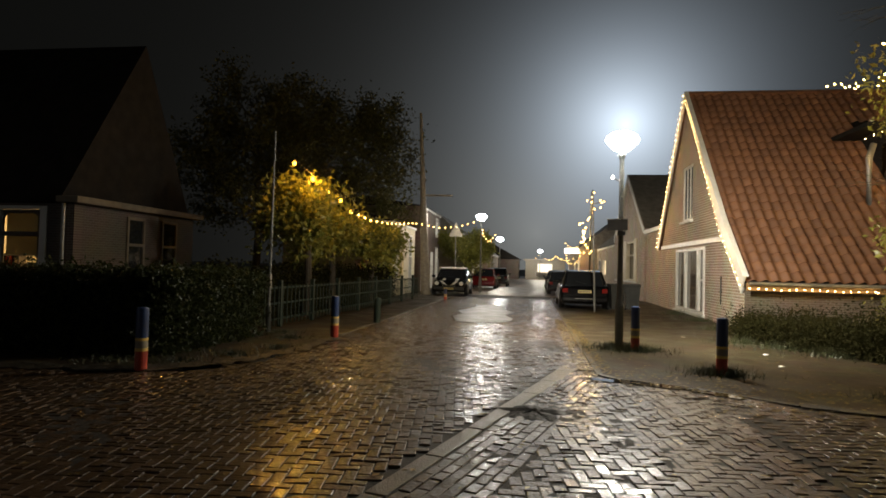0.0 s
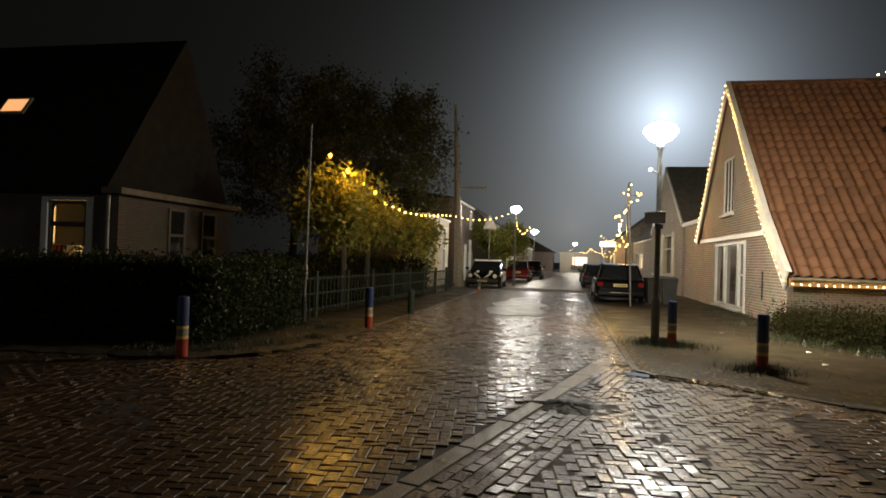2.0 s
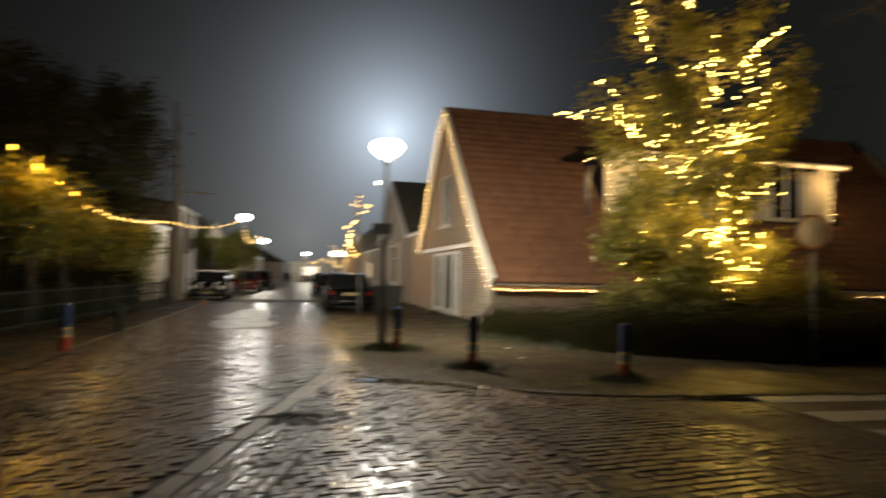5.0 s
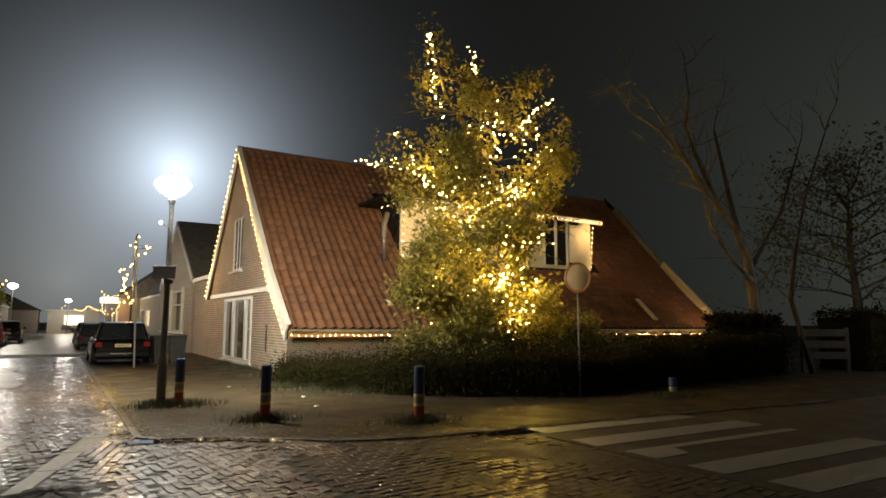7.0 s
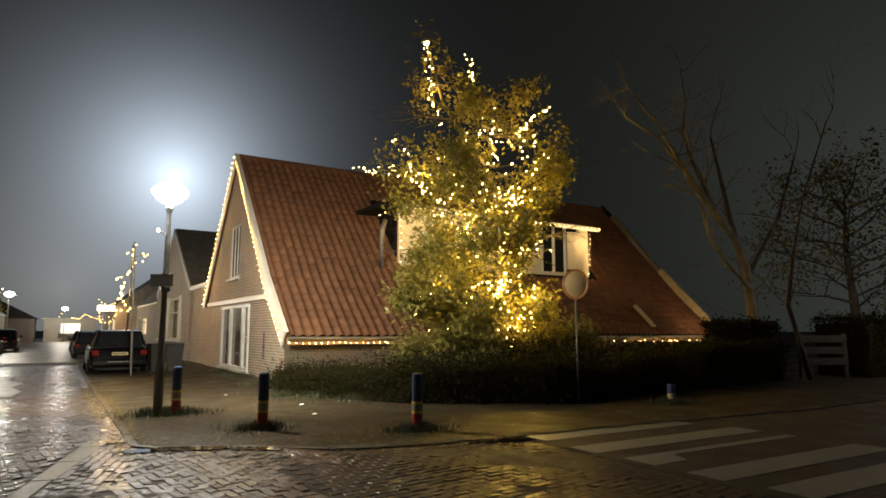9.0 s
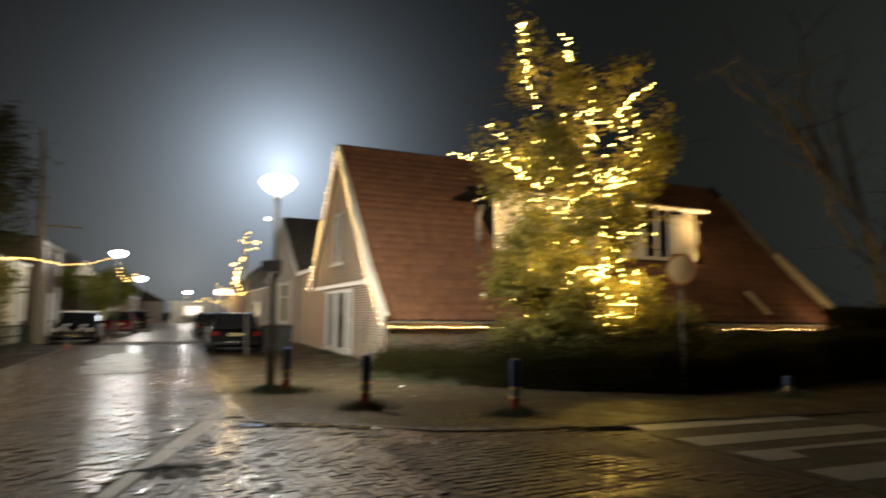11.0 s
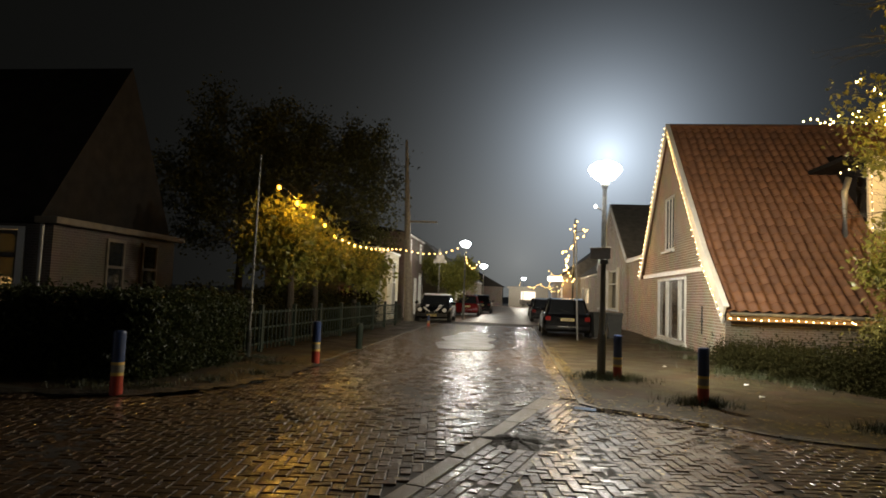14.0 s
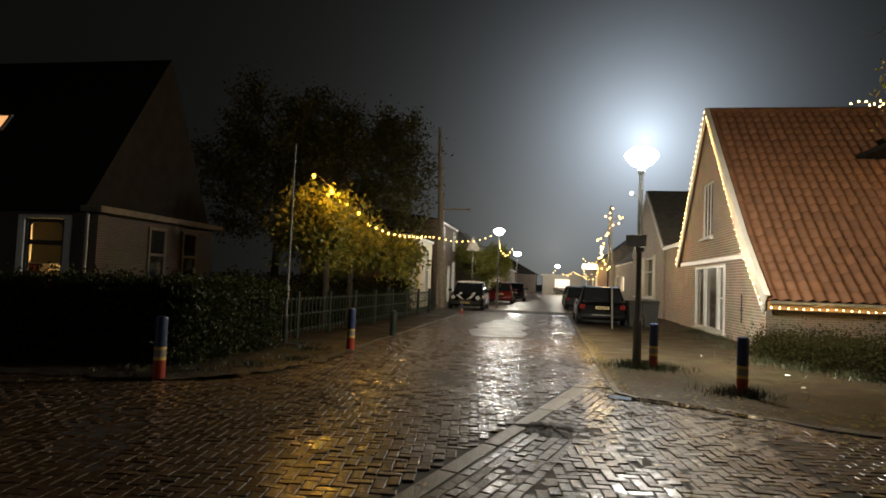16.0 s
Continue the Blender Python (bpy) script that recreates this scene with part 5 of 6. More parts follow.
def car(at, rz, w, length, h, paint, roofpaint, label, hatch, mini=False, tail=None):
    """A parked car, its rear at local -y. hatch: how steep the tail is."""
    c = thing("car", (at[0], at[1], at[2]), rz, label, "car", "parked cars")
    L = length / 2
    belt = h * 0.62
    hood = h * 0.56
    st = [(-L, 0.86, 0.34, belt * 0.86), (-L + 0.06, 0.95, 0.26, belt * 0.97), (-L + 0.3, 1.0, 0.2, belt), (-L * 0.3, 1.0, 0.18, belt), (L * 0.28, 1.0, 0.18, belt), (L * 0.42, 0.99, 0.18, hood + 0.05), (L - 0.35, 0.96, 0.2, hood - 0.04), (L - 0.1, 0.9, 0.24, hood - 0.14), (L, 0.8, 0.32, hood - 0.26)]
    body = part("body", loft(B(), [body_ring(y, w * k, a, b) for y, k, a, b in st]), paint, c, smooth=False)
    wb, wt = w * 0.9, w * 0.72
    y0 = -L + 0.12
    cab = [(y0, wb * 0.96, wb * 0.9, belt - 0.02, belt + 0.02), (y0 + hatch, wt * 1.06, wt, belt - 0.02, h - 0.05), (y0 + hatch + 0.35, wb, wt, belt - 0.02, h - 0.01), (L * 0.0, wb, wt, belt - 0.02, h - 0.01), (L * 0.1, wb, wt, belt - 0.02, h - 0.05), (L * 0.40, wb * 0.95, wb * 0.9, belt - 0.03, belt + 0.03)]
    part("glasshouse", loft(B(), [cabin_ring(*q) for q in cab]), GLASS, c, "dark car glass", smooth=False)
    bm = B()
    loft(bm, [[(-wt / 2 * k, y, z), (-wt / 2 * k + 0.06, y, z + 0.045), (wt / 2 * k - 0.06, y, z + 0.045), (wt / 2 * k, y, z)] for y, k, z in ((y0 + hatch - 0.05, 0.98, h - 0.07), (y0 + hatch + 0.35, 1.04, h - 0.02), (0.0, 1.04, h - 0.02), (L * 0.1 + 0.03, 0.98, h - 0.07))])
    part("roof", bm, roofpaint, c)
    for s in (-1, 1):
        for ya, yb in ((y0 + hatch * 0.0, y0 + hatch), (L * 0.1, L * 0.40)):
            za, zb = (belt, h - 0.06) if ya < 0 else (h - 0.06, belt)
            part("pillar", rod(B(), (s * wb * (0.47 if ya < 0 else 0.385), ya, za), (s * (wt * 0.5 if ya < 0 else wb * 0.455), yb, zb), 0.035, 0.035, 6), paint, c)
        part("pillar", rod(B(), (s * wb * 0.495, -L * 0.15, belt), (s * wt * 0.5, -L * 0.15, h - 0.05), 0.04, 0.035, 6), paint, c)
        part("door_mirror", box(B(), s * w * 0.5 - 0.02 if s > 0 else -w * 0.5 - 0.18, s * w * 0.5 + 0.18 if s > 0 else -w * 0.5 + 0.02, L * 0.24, L * 0.24 + 0.14, belt + 0.02, belt + 0.16, 0.03), paint, c)
        for yy in (-L * 0.62, L * 0.62):
            x = s * (w / 2 - 0.09)
            wheel = part("wheel", rod(B(), (x - s * 0.11, yy, 0.31), (x + s * 0.10, yy, 0.31), 0.31, 0.31, 22), BLACK, c, "black tyre")
            part("rim", rod(B(), (x + s * 0.10, yy, 0.31), (x + s * 0.112, yy, 0.31), 0.2, 0.19, 18), METAL_GREY, wheel)
    part("bumper", box(B(), -w * 0.46, w * 0.46, -L - 0.07, -L + 0.1, 0.3, 0.52, 0.05), paint if not mini else PLASTIC, c)
    part("bumper", box(B(), -w * 0.42, w * 0.42, L - 0.08, L + 0.06, 0.3, 0.5, 0.05), paint if not mini else PLASTIC, c)
    if not mini:
        for s in (-1, 1):
            part("tail_light", box(B(), s * w * 0.40 - 0.11, s * w * 0.40 + 0.11, -L - 0.025, -L + 0.1, belt - 0.3, belt - 0.12, 0.02), tail or RED_LENS, c, "red tail light")
        pl = part("number_plate", box(B(), -0.26, 0.26, -L - 0.035, -L - 0.005, belt - 0.3, belt - 0.19, 0.004), PLATE, c, "yellow plate with plain bars")
        for i in range(6):
            part("plate_bar", box(B(), -0.22 + i * 0.075, -0.17 + i * 0.075, -L - 0.038, -L - 0.0355, belt - 0.28, belt - 0.21), METAL_DARK, pl)
        part("trim_strip", box(B(), -0.4, 0.4, -L - 0.075, -L - 0.065, 0.42, 0.45), CHROME, c)
        part("wiper", rod(B(), (0.05, y0 - 0.01, belt + 0.06), (-0.35, y0 + 0.05, belt + 0.16), 0.012, 0.01, 6), BLACK, c)
    else:
        for s in (-1, 1):
            hl = part("headlight", rod(B(), (s * w * 0.34, L - 0.2, 0.68), (s * w * 0.34, L - 0.02, 0.67), 0.125, 0.12, 18), CHROME, c, "round chrome headlight")
            part("lens", rod(B(), (s * w * 0.34, L - 0.02, 0.67), (s * w * 0.34, L + 0.01, 0.67), 0.115, 0.10, 16), WHITE, hl)
            part("nose_stripe", poly(B(), [(s * 0.10, L + 0.03, hood - 0.3), (s * 0.22, L + 0.03, hood - 0.3), (s * 0.52, L + 0.0, hood - 0.05), (s * 0.36, L + 0.0, hood - 0.05)], (0, -0.03, 0)), WHITE, c, "white slanting stripe on the nose")
            part("spot_lamp", rod(B(), (s * 0.24, L + 0.03, 0.56), (s * 0.24, L + 0.1, 0.56), 0.08, 0.075, 16), CHROME, c, "round chrome spot lamp")
            part("bonnet_stripe", poly(B(), [(s * 0.38 - 0.07, L * 0.44, hood + 0.058), (s * 0.38 + 0.07, L * 0.44, hood + 0.058), (s * 0.36 + 0.07, L - 0.38, hood - 0.018), (s * 0.36 - 0.07, L - 0.38, hood - 0.018)], (0, 0, 0.012)), WHITE, c, "white bonnet stripe")
        part("grille", box(B(), -0.36, 0.36, L - 0.06, L + 0.015, 0.5, 0.62, 0.03), CHROME, c)
        pl = part("number_plate", box(B(), -0.26, 0.26, L + 0.061, L + 0.075, 0.34, 0.45, 0.004), PLATE, c, "yellow plate with plain bars")
        for i in range(6):
            part("plate_bar", box(B(), -0.22 + i * 0.075, -0.17 + i * 0.075, L + 0.0755, L + 0.078, 0.36, 0.43), METAL_DARK, pl)
    return c


PLATE = material("yellow plate", (0.65, 0.52, 0.2), 0.4)
RED_LENS = material("red lens", (0.14, 0.01, 0.008), 0.12)
CAR_BLACK = material("wet black car paint", (0.003, 0.003, 0.004), 0.12, colour2=(0.005, 0.005, 0.006))
CAR_RED = material("wet red car paint", (0.14, 0.008, 0.008), 0.15, colour2=(0.11, 0.006, 0.006))
CAR_GREY = material("wet grey car paint", (0.012, 0.012, 0.014), 0.14, colour2=(0.008, 0.008, 0.009))
car((2.15, 27.6, 0.022), 0, 1.95, 4.5, 1.55, CAR_BLACK, CAR_BLACK, "black estate car parked at the kerb, seen from behind", 0.45)
car((-4.5, 35.8, 0.0), 180, 2.0, 3.8, 1.55, CAR_BLACK, WHITE, "small black car with white roof and bonnet stripes", 0.35, True)
car((-3.55, 48.5, 0.0), 0, 1.85, 4.2, 1.55, CAR_RED, CAR_RED, "red hatchback parked beside the street lamp", 0.4)
car((-2.9, 56.0, 0.0), 0, 1.8, 4.3, 1.6, CAR_GREY, CAR_GREY, "dark grey car parked behind the red one", 0.45)
car((2.0, 42.0, 0.0), 0, 1.85, 4.4, 1.5, CAR_GREY, CAR_GREY, "dark car parked further along the kerb", 0.45)
car((2.1, 52.0, 0.0), 0, 1.85, 4.4, 1.5, CAR_BLACK, CAR_BLACK, "dark car parked far down the street", 0.45)
boat = thing("boat", (3.3, 90.5, 0.0), 0, "white covered boat on a trailer at the street's end", "boat")
part("hull", loft(B(), [[(x, -0.9 * k, z0 + 0.45), (x, -0.75 * k, 0.5), (x, 0.75 * k, 0.5), (x, 0.9 * k, z0 + 0.45)] for x, k, z0 in ((-2.6, 0.15, 0.75), (-1.6, 0.8, 0.6), (0, 1.0, 0.5), (2.0, 1.0, 0.5))]), WHITE, boat)
part("trailer", box(B(), -2.0, 2.0, -0.6, 0.6, 0.28, 0.48, 0.03), METAL_GREY, boat)
for s in (-0.75, 0.75):
    part("wheel", rod(B(), (0.4, s - 0.08, 0.28), (0.4, s + 0.08, 0.28), 0.28, 0.28, 16), BLACK, boat)


# ---- things beside the farmhouse ----
def wheelie_bin(at, rz):
    b = thing("wheelie_bin", at, rz, "dark grey plastic wheelie bin against the brick wall", "bin", "wheelie bins")
    part("body", loft(B(), [[(-k, -k * 1.1, z), (k, -k * 1.1, z), (k, k * 1.1, z), (-k, k * 1.1, z)] for k, z in ((0.22, 0.06), (0.29, 0.95), (0.30, 1.0))]), PLASTIC, b)
    part("lid", box(B(), -0.31, 0.31, -0.36, 0.34, 1.0, 1.07, 0.025), PLASTIC, b, "pale-edged lid")
    part("handle", rod(B(), (-0.25, 0.38, 0.98), (0.25, 0.38, 0.98), 0.016, 0.016, 8), PLASTIC, b)
    for s in (-0.24, 0.24):
        part("wheel", rod(B(), (s - 0.03, 0.28, 0.1), (s + 0.03, 0.28, 0.1), 0.1, 0.1, 14), BLACK, b)


wheelie_bin((3.4, 25.6, 0.022), 8)
wheelie_bin((4.05, 25.7, 0.022), -5)
sp = thing("sign_post", (2.40, 23.9, 0.022), 0, "thin galvanised sign post beside the parked car", "post")
part("post", rod(B(), (0, 0, 0), (-0.15, 0, 4.6), 0.035, 0.03, 10), METAL_GREY, sp)
part("cap", rod(B(), (-0.15, 0, 4.6), (-0.15, 0, 4.63), 0.036, 0.02, 10), PLASTIC, sp)
# grey lifted from near black to stand in for haze over the sign
BOARD_HAZED = material("board greyed for haze", (0.26, 0.26, 0.25), 0.5, colour2=(0.34, 0.34, 0.32), scale=6)
GLINT_GLOW = glow("glint glow", (1.0, 0.9, 0.75), 6.0)
fs = thing("direction_sign", (1.79, 12.93, 0), 0, "sign board lightened for haze, clamped to the lamp post", "sign")
part("board", box(B(), -0.24, 0.2, -0.12, -0.095, 2.42, 2.64, 0.01, pose(0, 0, 0, 0, 0, -34)), BOARD_HAZED, fs)
# pale strip paints the glint along the board's upper edge
part("edge_strip", box(B(), -0.25, 0.21, -0.125, -0.09, 2.642, 2.66, 0.004, pose(0, 0, 0, 0, 0, -34)), DIRTY_WHITE, fs, "strip painted pale for the glint on the board's edge")
# bracket and glowing blob are added to stand in for a small glint
part("bracket", tube(B(), [(0, 0, 3.42), (-0.1, -0.04, 3.46), (-0.18, -0.08, 3.5)], [0.015, 0.015, 0.012], 8), METAL_GREY, fs)
part("lamp_glass", lathe(B(), [(0.01, -0.035), (0.03, -0.015), (0.03, 0.015), (0.01, 0.035)], 12, (-0.19, -0.08, 3.5)), GLINT_GLOW, fs, "glowing blob added for a glint by the post")
part("clamp", box(B(), -0.08, 0.08, -0.105, 0.07, 2.32, 2.42, 0.006), METAL_GREY, fs)
mir = thing("traffic_mirror", (9.86, 10.1, 0.0), -44, "round traffic mirror with orange rim on a thin pole", "mirror")
part("pole", rod(B(), (0, 0.08, 0), (0, 0.05, 2.95), 0.024, 0.024, 10), POST_HAZED, mir)
bm = B()
for i in range(28):
    a, b = 2 * math.pi * i / 28, 2 * math.pi * (i + 1) / 28
    rod(bm, (0.27 * math.cos(a), 0, 2.62 + 0.32 * math.sin(a)), (0.27 * math.cos(b), 0, 2.62 + 0.32 * math.sin(b)), 0.026, 0.026, 6)
part("rim", bm, material("orange rim", (0.55, 0.22, 0.05), 0.5, bump=0.1), mir, "orange mirror rim")
bm = B()
prof_m = [(0.262 * k, -0.06 * (1 - k * k)) for k in (0.0, 0.35, 0.6, 0.8, 1.0)]
rings = [[bm.verts.new((r * math.cos(2 * math.pi * i / 28), d, 2.62 + 1.18 * r * math.sin(2 * math.pi * i / 28))) for i in range(28)] for r, d in prof_m[1:]]
cv = bm.verts.new((0, prof_m[0][1], 2.62))
for i in range(28):
    bm.faces.new((cv, rings[0][(i + 1) % 28], rings[0][i]))
    for a, b in zip(rings, rings[1:]):
        bm.faces.new((a[i], a[(i + 1) % 28], b[(i + 1) % 28], b[i]))
# face is matt tan: the warm light it mirrors is painted on
part("mirror_glass", bm, material("mirror face toned for reflection", (0.66, 0.46, 0.22), 0.45), mir, "convex face, warm reflection painted tan", smooth=True)
part("bracket", box(B(), -0.05, 0.05, 0.0, 0.06, 2.5, 2.75, 0.006), METAL_DARK, mir)

# ---- bare trees, gate and shrubs beyond the farmhouse ----
def bare_tree(at, limbs, label, mat, seed):
    t = thing("bare_tree", at, 0, label, "tree", "bare trees by the cross road")
    r = random.Random(seed)
    o = Vector(at)
    for i, (pts, r0, r1) in enumerate(limbs):
        n = len(pts)
        part("trunk" if i == 0 else "limb", tube(B(), [Vector(p) - o for p in pts], [r0 + (r1 - r0) * k / (n - 1) for k in range(n)], 9), mat, t, smooth=True)
    bm = B()
    for pts, r0, r1 in limbs:
        for k in range(1, len(pts)):
            for _ in range(2):
                limb(bm, Vector(pts[k]) - o, Vector((r.gauss(0, 0.7), r.gauss(0, 0.7), r.uniform(0.1, 1.0))).normalized(), r.uniform(1.0, 2.6), 0.024, 1, r, [], 0.5)
    part("twig", bm, mat, t)["kind"] = "stuff"


bare_tree((20.7, 12.5, 0), [([(20.7, 12.5, 0), (20.6, 12.5, 2.0), (20.3, 12.5, 3.8), (19.8, 12.5, 4.77), (18.67, 12.5, 5.62), (17.9, 12.5, 6.25), (17.13, 12.5, 6.87), (15.93, 12.5, 7.72), (14.52, 12.5, 8.11)], 0.2, 0.03), ([(18.67, 12.45, 5.62), (18.12, 12.4, 6.33), (17.5, 12.4, 7.2), (17.08, 12.4, 8.01), (17.47, 12.5, 9.16), (17.3, 12.5, 10.2)], 0.11, 0.02), ([(20.35, 12.4, 3.1), (19.11, 12.3, 3.71), (18.11, 12.3, 4.6), (17.84, 12.4, 5.91), (17.2, 12.4, 6.8)], 0.09, 0.025), ([(17.9, 12.6, 6.25), (17.0, 12.6, 7.3), (15.9, 12.6, 8.4), (14.9, 12.7, 9.2)], 0.08, 0.02)], "pale leafless tree leaning over the cross road", BARK_PALE, 41)
bare_tree((21.0, 10.9, 0), [([(21.0, 10.9, 0), (20.71, 11.31, 2.4), (20.8, 11.1, 4.0), (21.0, 10.74, 6.0), (21.4, 10.2, 8.0)], 0.10, 0.02)], "slim leafless tree behind the hedge", BARK, 42)
bare_tree((23.5, 14.0, 0), [([(23.5, 14.0, 0), (23.3, 14.2, 3.0), (22.9, 14.6, 6.0), (22.5, 15.0, 9.5)], 0.22, 0.05), ([(23.2, 14.3, 3.6), (24.2, 13.4, 6.0), (24.8, 12.9, 8.5)], 0.12, 0.03)], "dark leafless tree in the garden", BARK, 43)
gt = thing("wooden_gate", (22.0, 10.95, 0.0), -26, "pale plank gate in the hedge, coloured dark for dim light", "gate")
# pale planks given dark bark, so the dimness is in the colour
for i, z in enumerate((0.45, 0.82, 1.2)):
    part("plank", box(B(), -0.85, 0.85, -0.03, 0.0, z, z + 0.24, 0.01), BARK, gt)
for x in (-0.8, 0.8):
    part("post", box(B(), x - 0.06, x + 0.06, 0.002, 0.12, 0, 1.5, 0.01), BARK, gt)
def dark_tree(at, height, spread, n, label, seed, mat, base=0.3):
    """A tall leafy tree, dim against the mist: a trunk, forked limbs and a ragged crown."""
    t = thing("garden_tree", (at[0], at[1], 0), 0, label, "tree", "dark garden trees")
    r = random.Random(seed)
    part("trunk", tube(B(), [(0, 0, 0), (0.1, 0, height * 0.3), (-0.1, 0.1, height * 0.6), (0, 0, height * 0.92)], [0.24, 0.19, 0.12, 0.03], 10), BARK, t, smooth=True)
    bm, tp = B(), []
    for i in range(22):
        f = base + (0.92 - base) * i / 21
        a = i * 2.4
        reach = spread * (1.1 - 0.75 * abs(f - 0.5) * 1.3)
        limb(bm, (0, 0, height * f), Vector((math.cos(a), math.sin(a), 0.45)).normalized(), reach, 0.06, 2, r, tp)
    part("limb", bm, BARK, t)
    pts = np.array([tuple(q) for q in tp])
    leaf_cloud("crown", pts, 0.1, mat, t, 0.28, seed, per=max(1, n // len(pts)))
    return t


# leaf tone raised to stand in for haze before the trees
LEAF_N = leaf_material("evergreen leaf paled for haze", (0.055, 0.058, 0.018), (0.12, 0.11, 0.034), 0.55, 0.25)
dark_tree((-11.2, 35.5), 10.4, 3.4, 26000, "tall dark leafy tree behind the lime trees", 91, LEAF_N)
dark_tree((-14.5, 31.0), 10.0, 3.2, 22000, "dark leafy tree behind the brick house", 92, LEAF_N)
dark_tree((30.0, 13.5), 8.5, 3.2, 5000, "dim olive leafy tree beside the cross road", 93, LEAF_PALED)
hedge("shrub", [(18.5, 12.3), (20.4, 11.5)], 1.2, 2.0, LEAF_DIM, "tall dark evergreen shrub beside the bare tree", 5000, 25, 0.06)
hedge("shrub", [(23.2, 10.2), (34.0, 9.0)], 2.0, 2.2, LEAF_DIM, "dark shrubs along the cross road", 9000, 26, 0.06)


# ---- strings of lights and signs further down the street ----
gp = thing("garland_pole", (2.75, 30.2, 0.022), 0, "slim pole wound with warm bulbs at the kerb", "pole")
part("pole", rod(B(), (0, 0, 0), (0.05, 0, 5.35), 0.045, 0.03, 10), METAL_DARK, gp)
part("arm", rod(B(), (0.04, 0, 4.75), (0.7, 0, 4.9), 0.02, 0.02, 8), METAL_DARK, gp)
light_string([(2.85, 30.05, 5.35), (2.7, 30.05, 4.85), (3.0, 30.05, 4.95), (3.42, 30.05, 4.88), (3.3, 30.05, 4.6), (3.0, 30.05, 4.55), (2.7, 30.05, 4.4), (2.6, 30.05, 3.95), (2.2, 30.05, 3.75), (2.65, 30.05, 3.6), (2.3, 30.05, 3.35), (2.6, 30.05, 3.15), (2.35, 30.05, 2.9), (2.6, 30.05, 2.7), (2.3, 30.05, 2.5), (2.8, 30.05, 2.45)], 0.19, GARLAND_ME, "warm bulbs wound round the slim pole", jitter=0.07)
light_string([(1.25, 91.96, 4.0), (0.5, 91.5, 3.1)], 0.5, GARLAND_ME, "warm bulbs hanging from the far lamp")
light_string([(1.25, 91.96, 4.0), (2.0, 91.4, 3.1), (2.6, 84, 2.85), (3.0, 78, 3.3), (3.4, 72, 2.8), (3.9, 67, 2.6), (4.92, 64.22, 3.0)], 1.3, GARLAND_ME, "warm bulbs strung over the far street")
light_string([(3.4, 63.5, 4.3), (3.7, 63.5, 3.95), (4.3, 63.5, 3.85), (4.92, 64.22, 4.1)], 0.35, GARLAND_ME, "warm bulbs over the lit sign")
light_string([(3.5, 63.6, 3.1), (3.6, 63.6, 2.3), (4.4, 63.6, 2.2), (4.92, 64.22, 3.1)], 0.3, GARLAND_ME, "warm bulbs round the inn door")
ss = thing("lit_sign", (0, 0, 0), 0, "glowing white sign hung out from the inn", "sign")
part("panel", box(B(), 3.35, 4.75, 64.1, 64.2, 3.3, 3.77, 0.02), glow("lit sign face", (1.0, 0.95, 0.85), 3.0), ss)
for i in range(5):
    part("bar", box(B(), 3.5 + i * 0.23, 3.66 + i * 0.23, 64.08, 64.097, 3.45, 3.62), BARK, ss)
part("bracket", rod(B(), (3.4, 64.19, 3.8), (6.1, 64.19, 3.8), 0.03, 0.03, 8), METAL_DARK, ss)
pc = thing("notice_panel", (-7.35, 26.2, 0), 0, "pale spotted panel among the lime trees", "panel")
part("panel", box(B(), -0.3, 0.3, -0.03, 0.03, 1.35, 1.82, 0.02), material("pink panel", (0.6, 0.36, 0.3), 0.6, colour2=(0.12, 0.06, 0.05), scale=5), pc)
part("post", rod(B(), (0, 0, 0), (0, 0, 1.35), 0.04, 0.04, 8), METAL_DARK, pc)
st_tree = thing("street_tree", (-4.9, 46.0, 0), 0, "small green tree behind the street lamp", "tree")
rt2 = random.Random(8)
part("trunk", tube(B(), [(0, 0, 0), (0.05, 0, 1.5), (0, 0.1, 3.0)], [0.13, 0.1, 0.07], 9), BARK, st_tree)
bm = B()
tp = []
for i in range(12):
    a = i * 2.4
    limb(bm, (0, 0, rt2.uniform(1.4, 3.2)), Vector((math.cos(a), math.sin(a), 0.5)).normalized(), 1.5, 0.04, 2, rt2, tp)
part("limb", bm, BARK, st_tree)
# the yellowed leaf makes this crown look lit by the street lamp
leaf_cloud("crown", np.array([tuple(p) for p in tp]), 0.09, LEAF_AMBER, st_tree, 0.18, 51, per=6)

# ---- brick paving of the street, piece by piece ----
rngb = np.random.default_rng(77)


def ground_z(x, y):
    """Slight dips and ruts of the old paving."""
    return 0.006 * np.sin(x * 1.3 + 0.7) * np.sin(y * 0.8) + 0.004 * np.sin(x * 3.1 + y * 2.2) - 0.006


SA, SB = Vector((-1.32, 3.3, 0)), Vector((0.55, 10.0, 0))
SD = (SB - SA).normalized()
SN = Vector((SD.y, -SD.x, 0))


def side(x, y):
    """Metres to the right of the concrete strip's centre line, and along it."""
    dx, dy = x - SA.x, y - SA.y
    return dx * SN.x + dy * SN.y, dx * SD.x + dy * SD.y


def in_road(x, y):
    if y > 9.45:
        return -4.2 < x < 1.05
    if y > 8.3:
        return -4.2 - (9.45 - y) * 0.7 < x < 1.3 + (9.45 - y) * 2.0
    return -8.8 < x < (2.32 if y < 7.3 else 3.2)


bl, bw = 0.196, 0.095
cells = []
P_ = 0.105
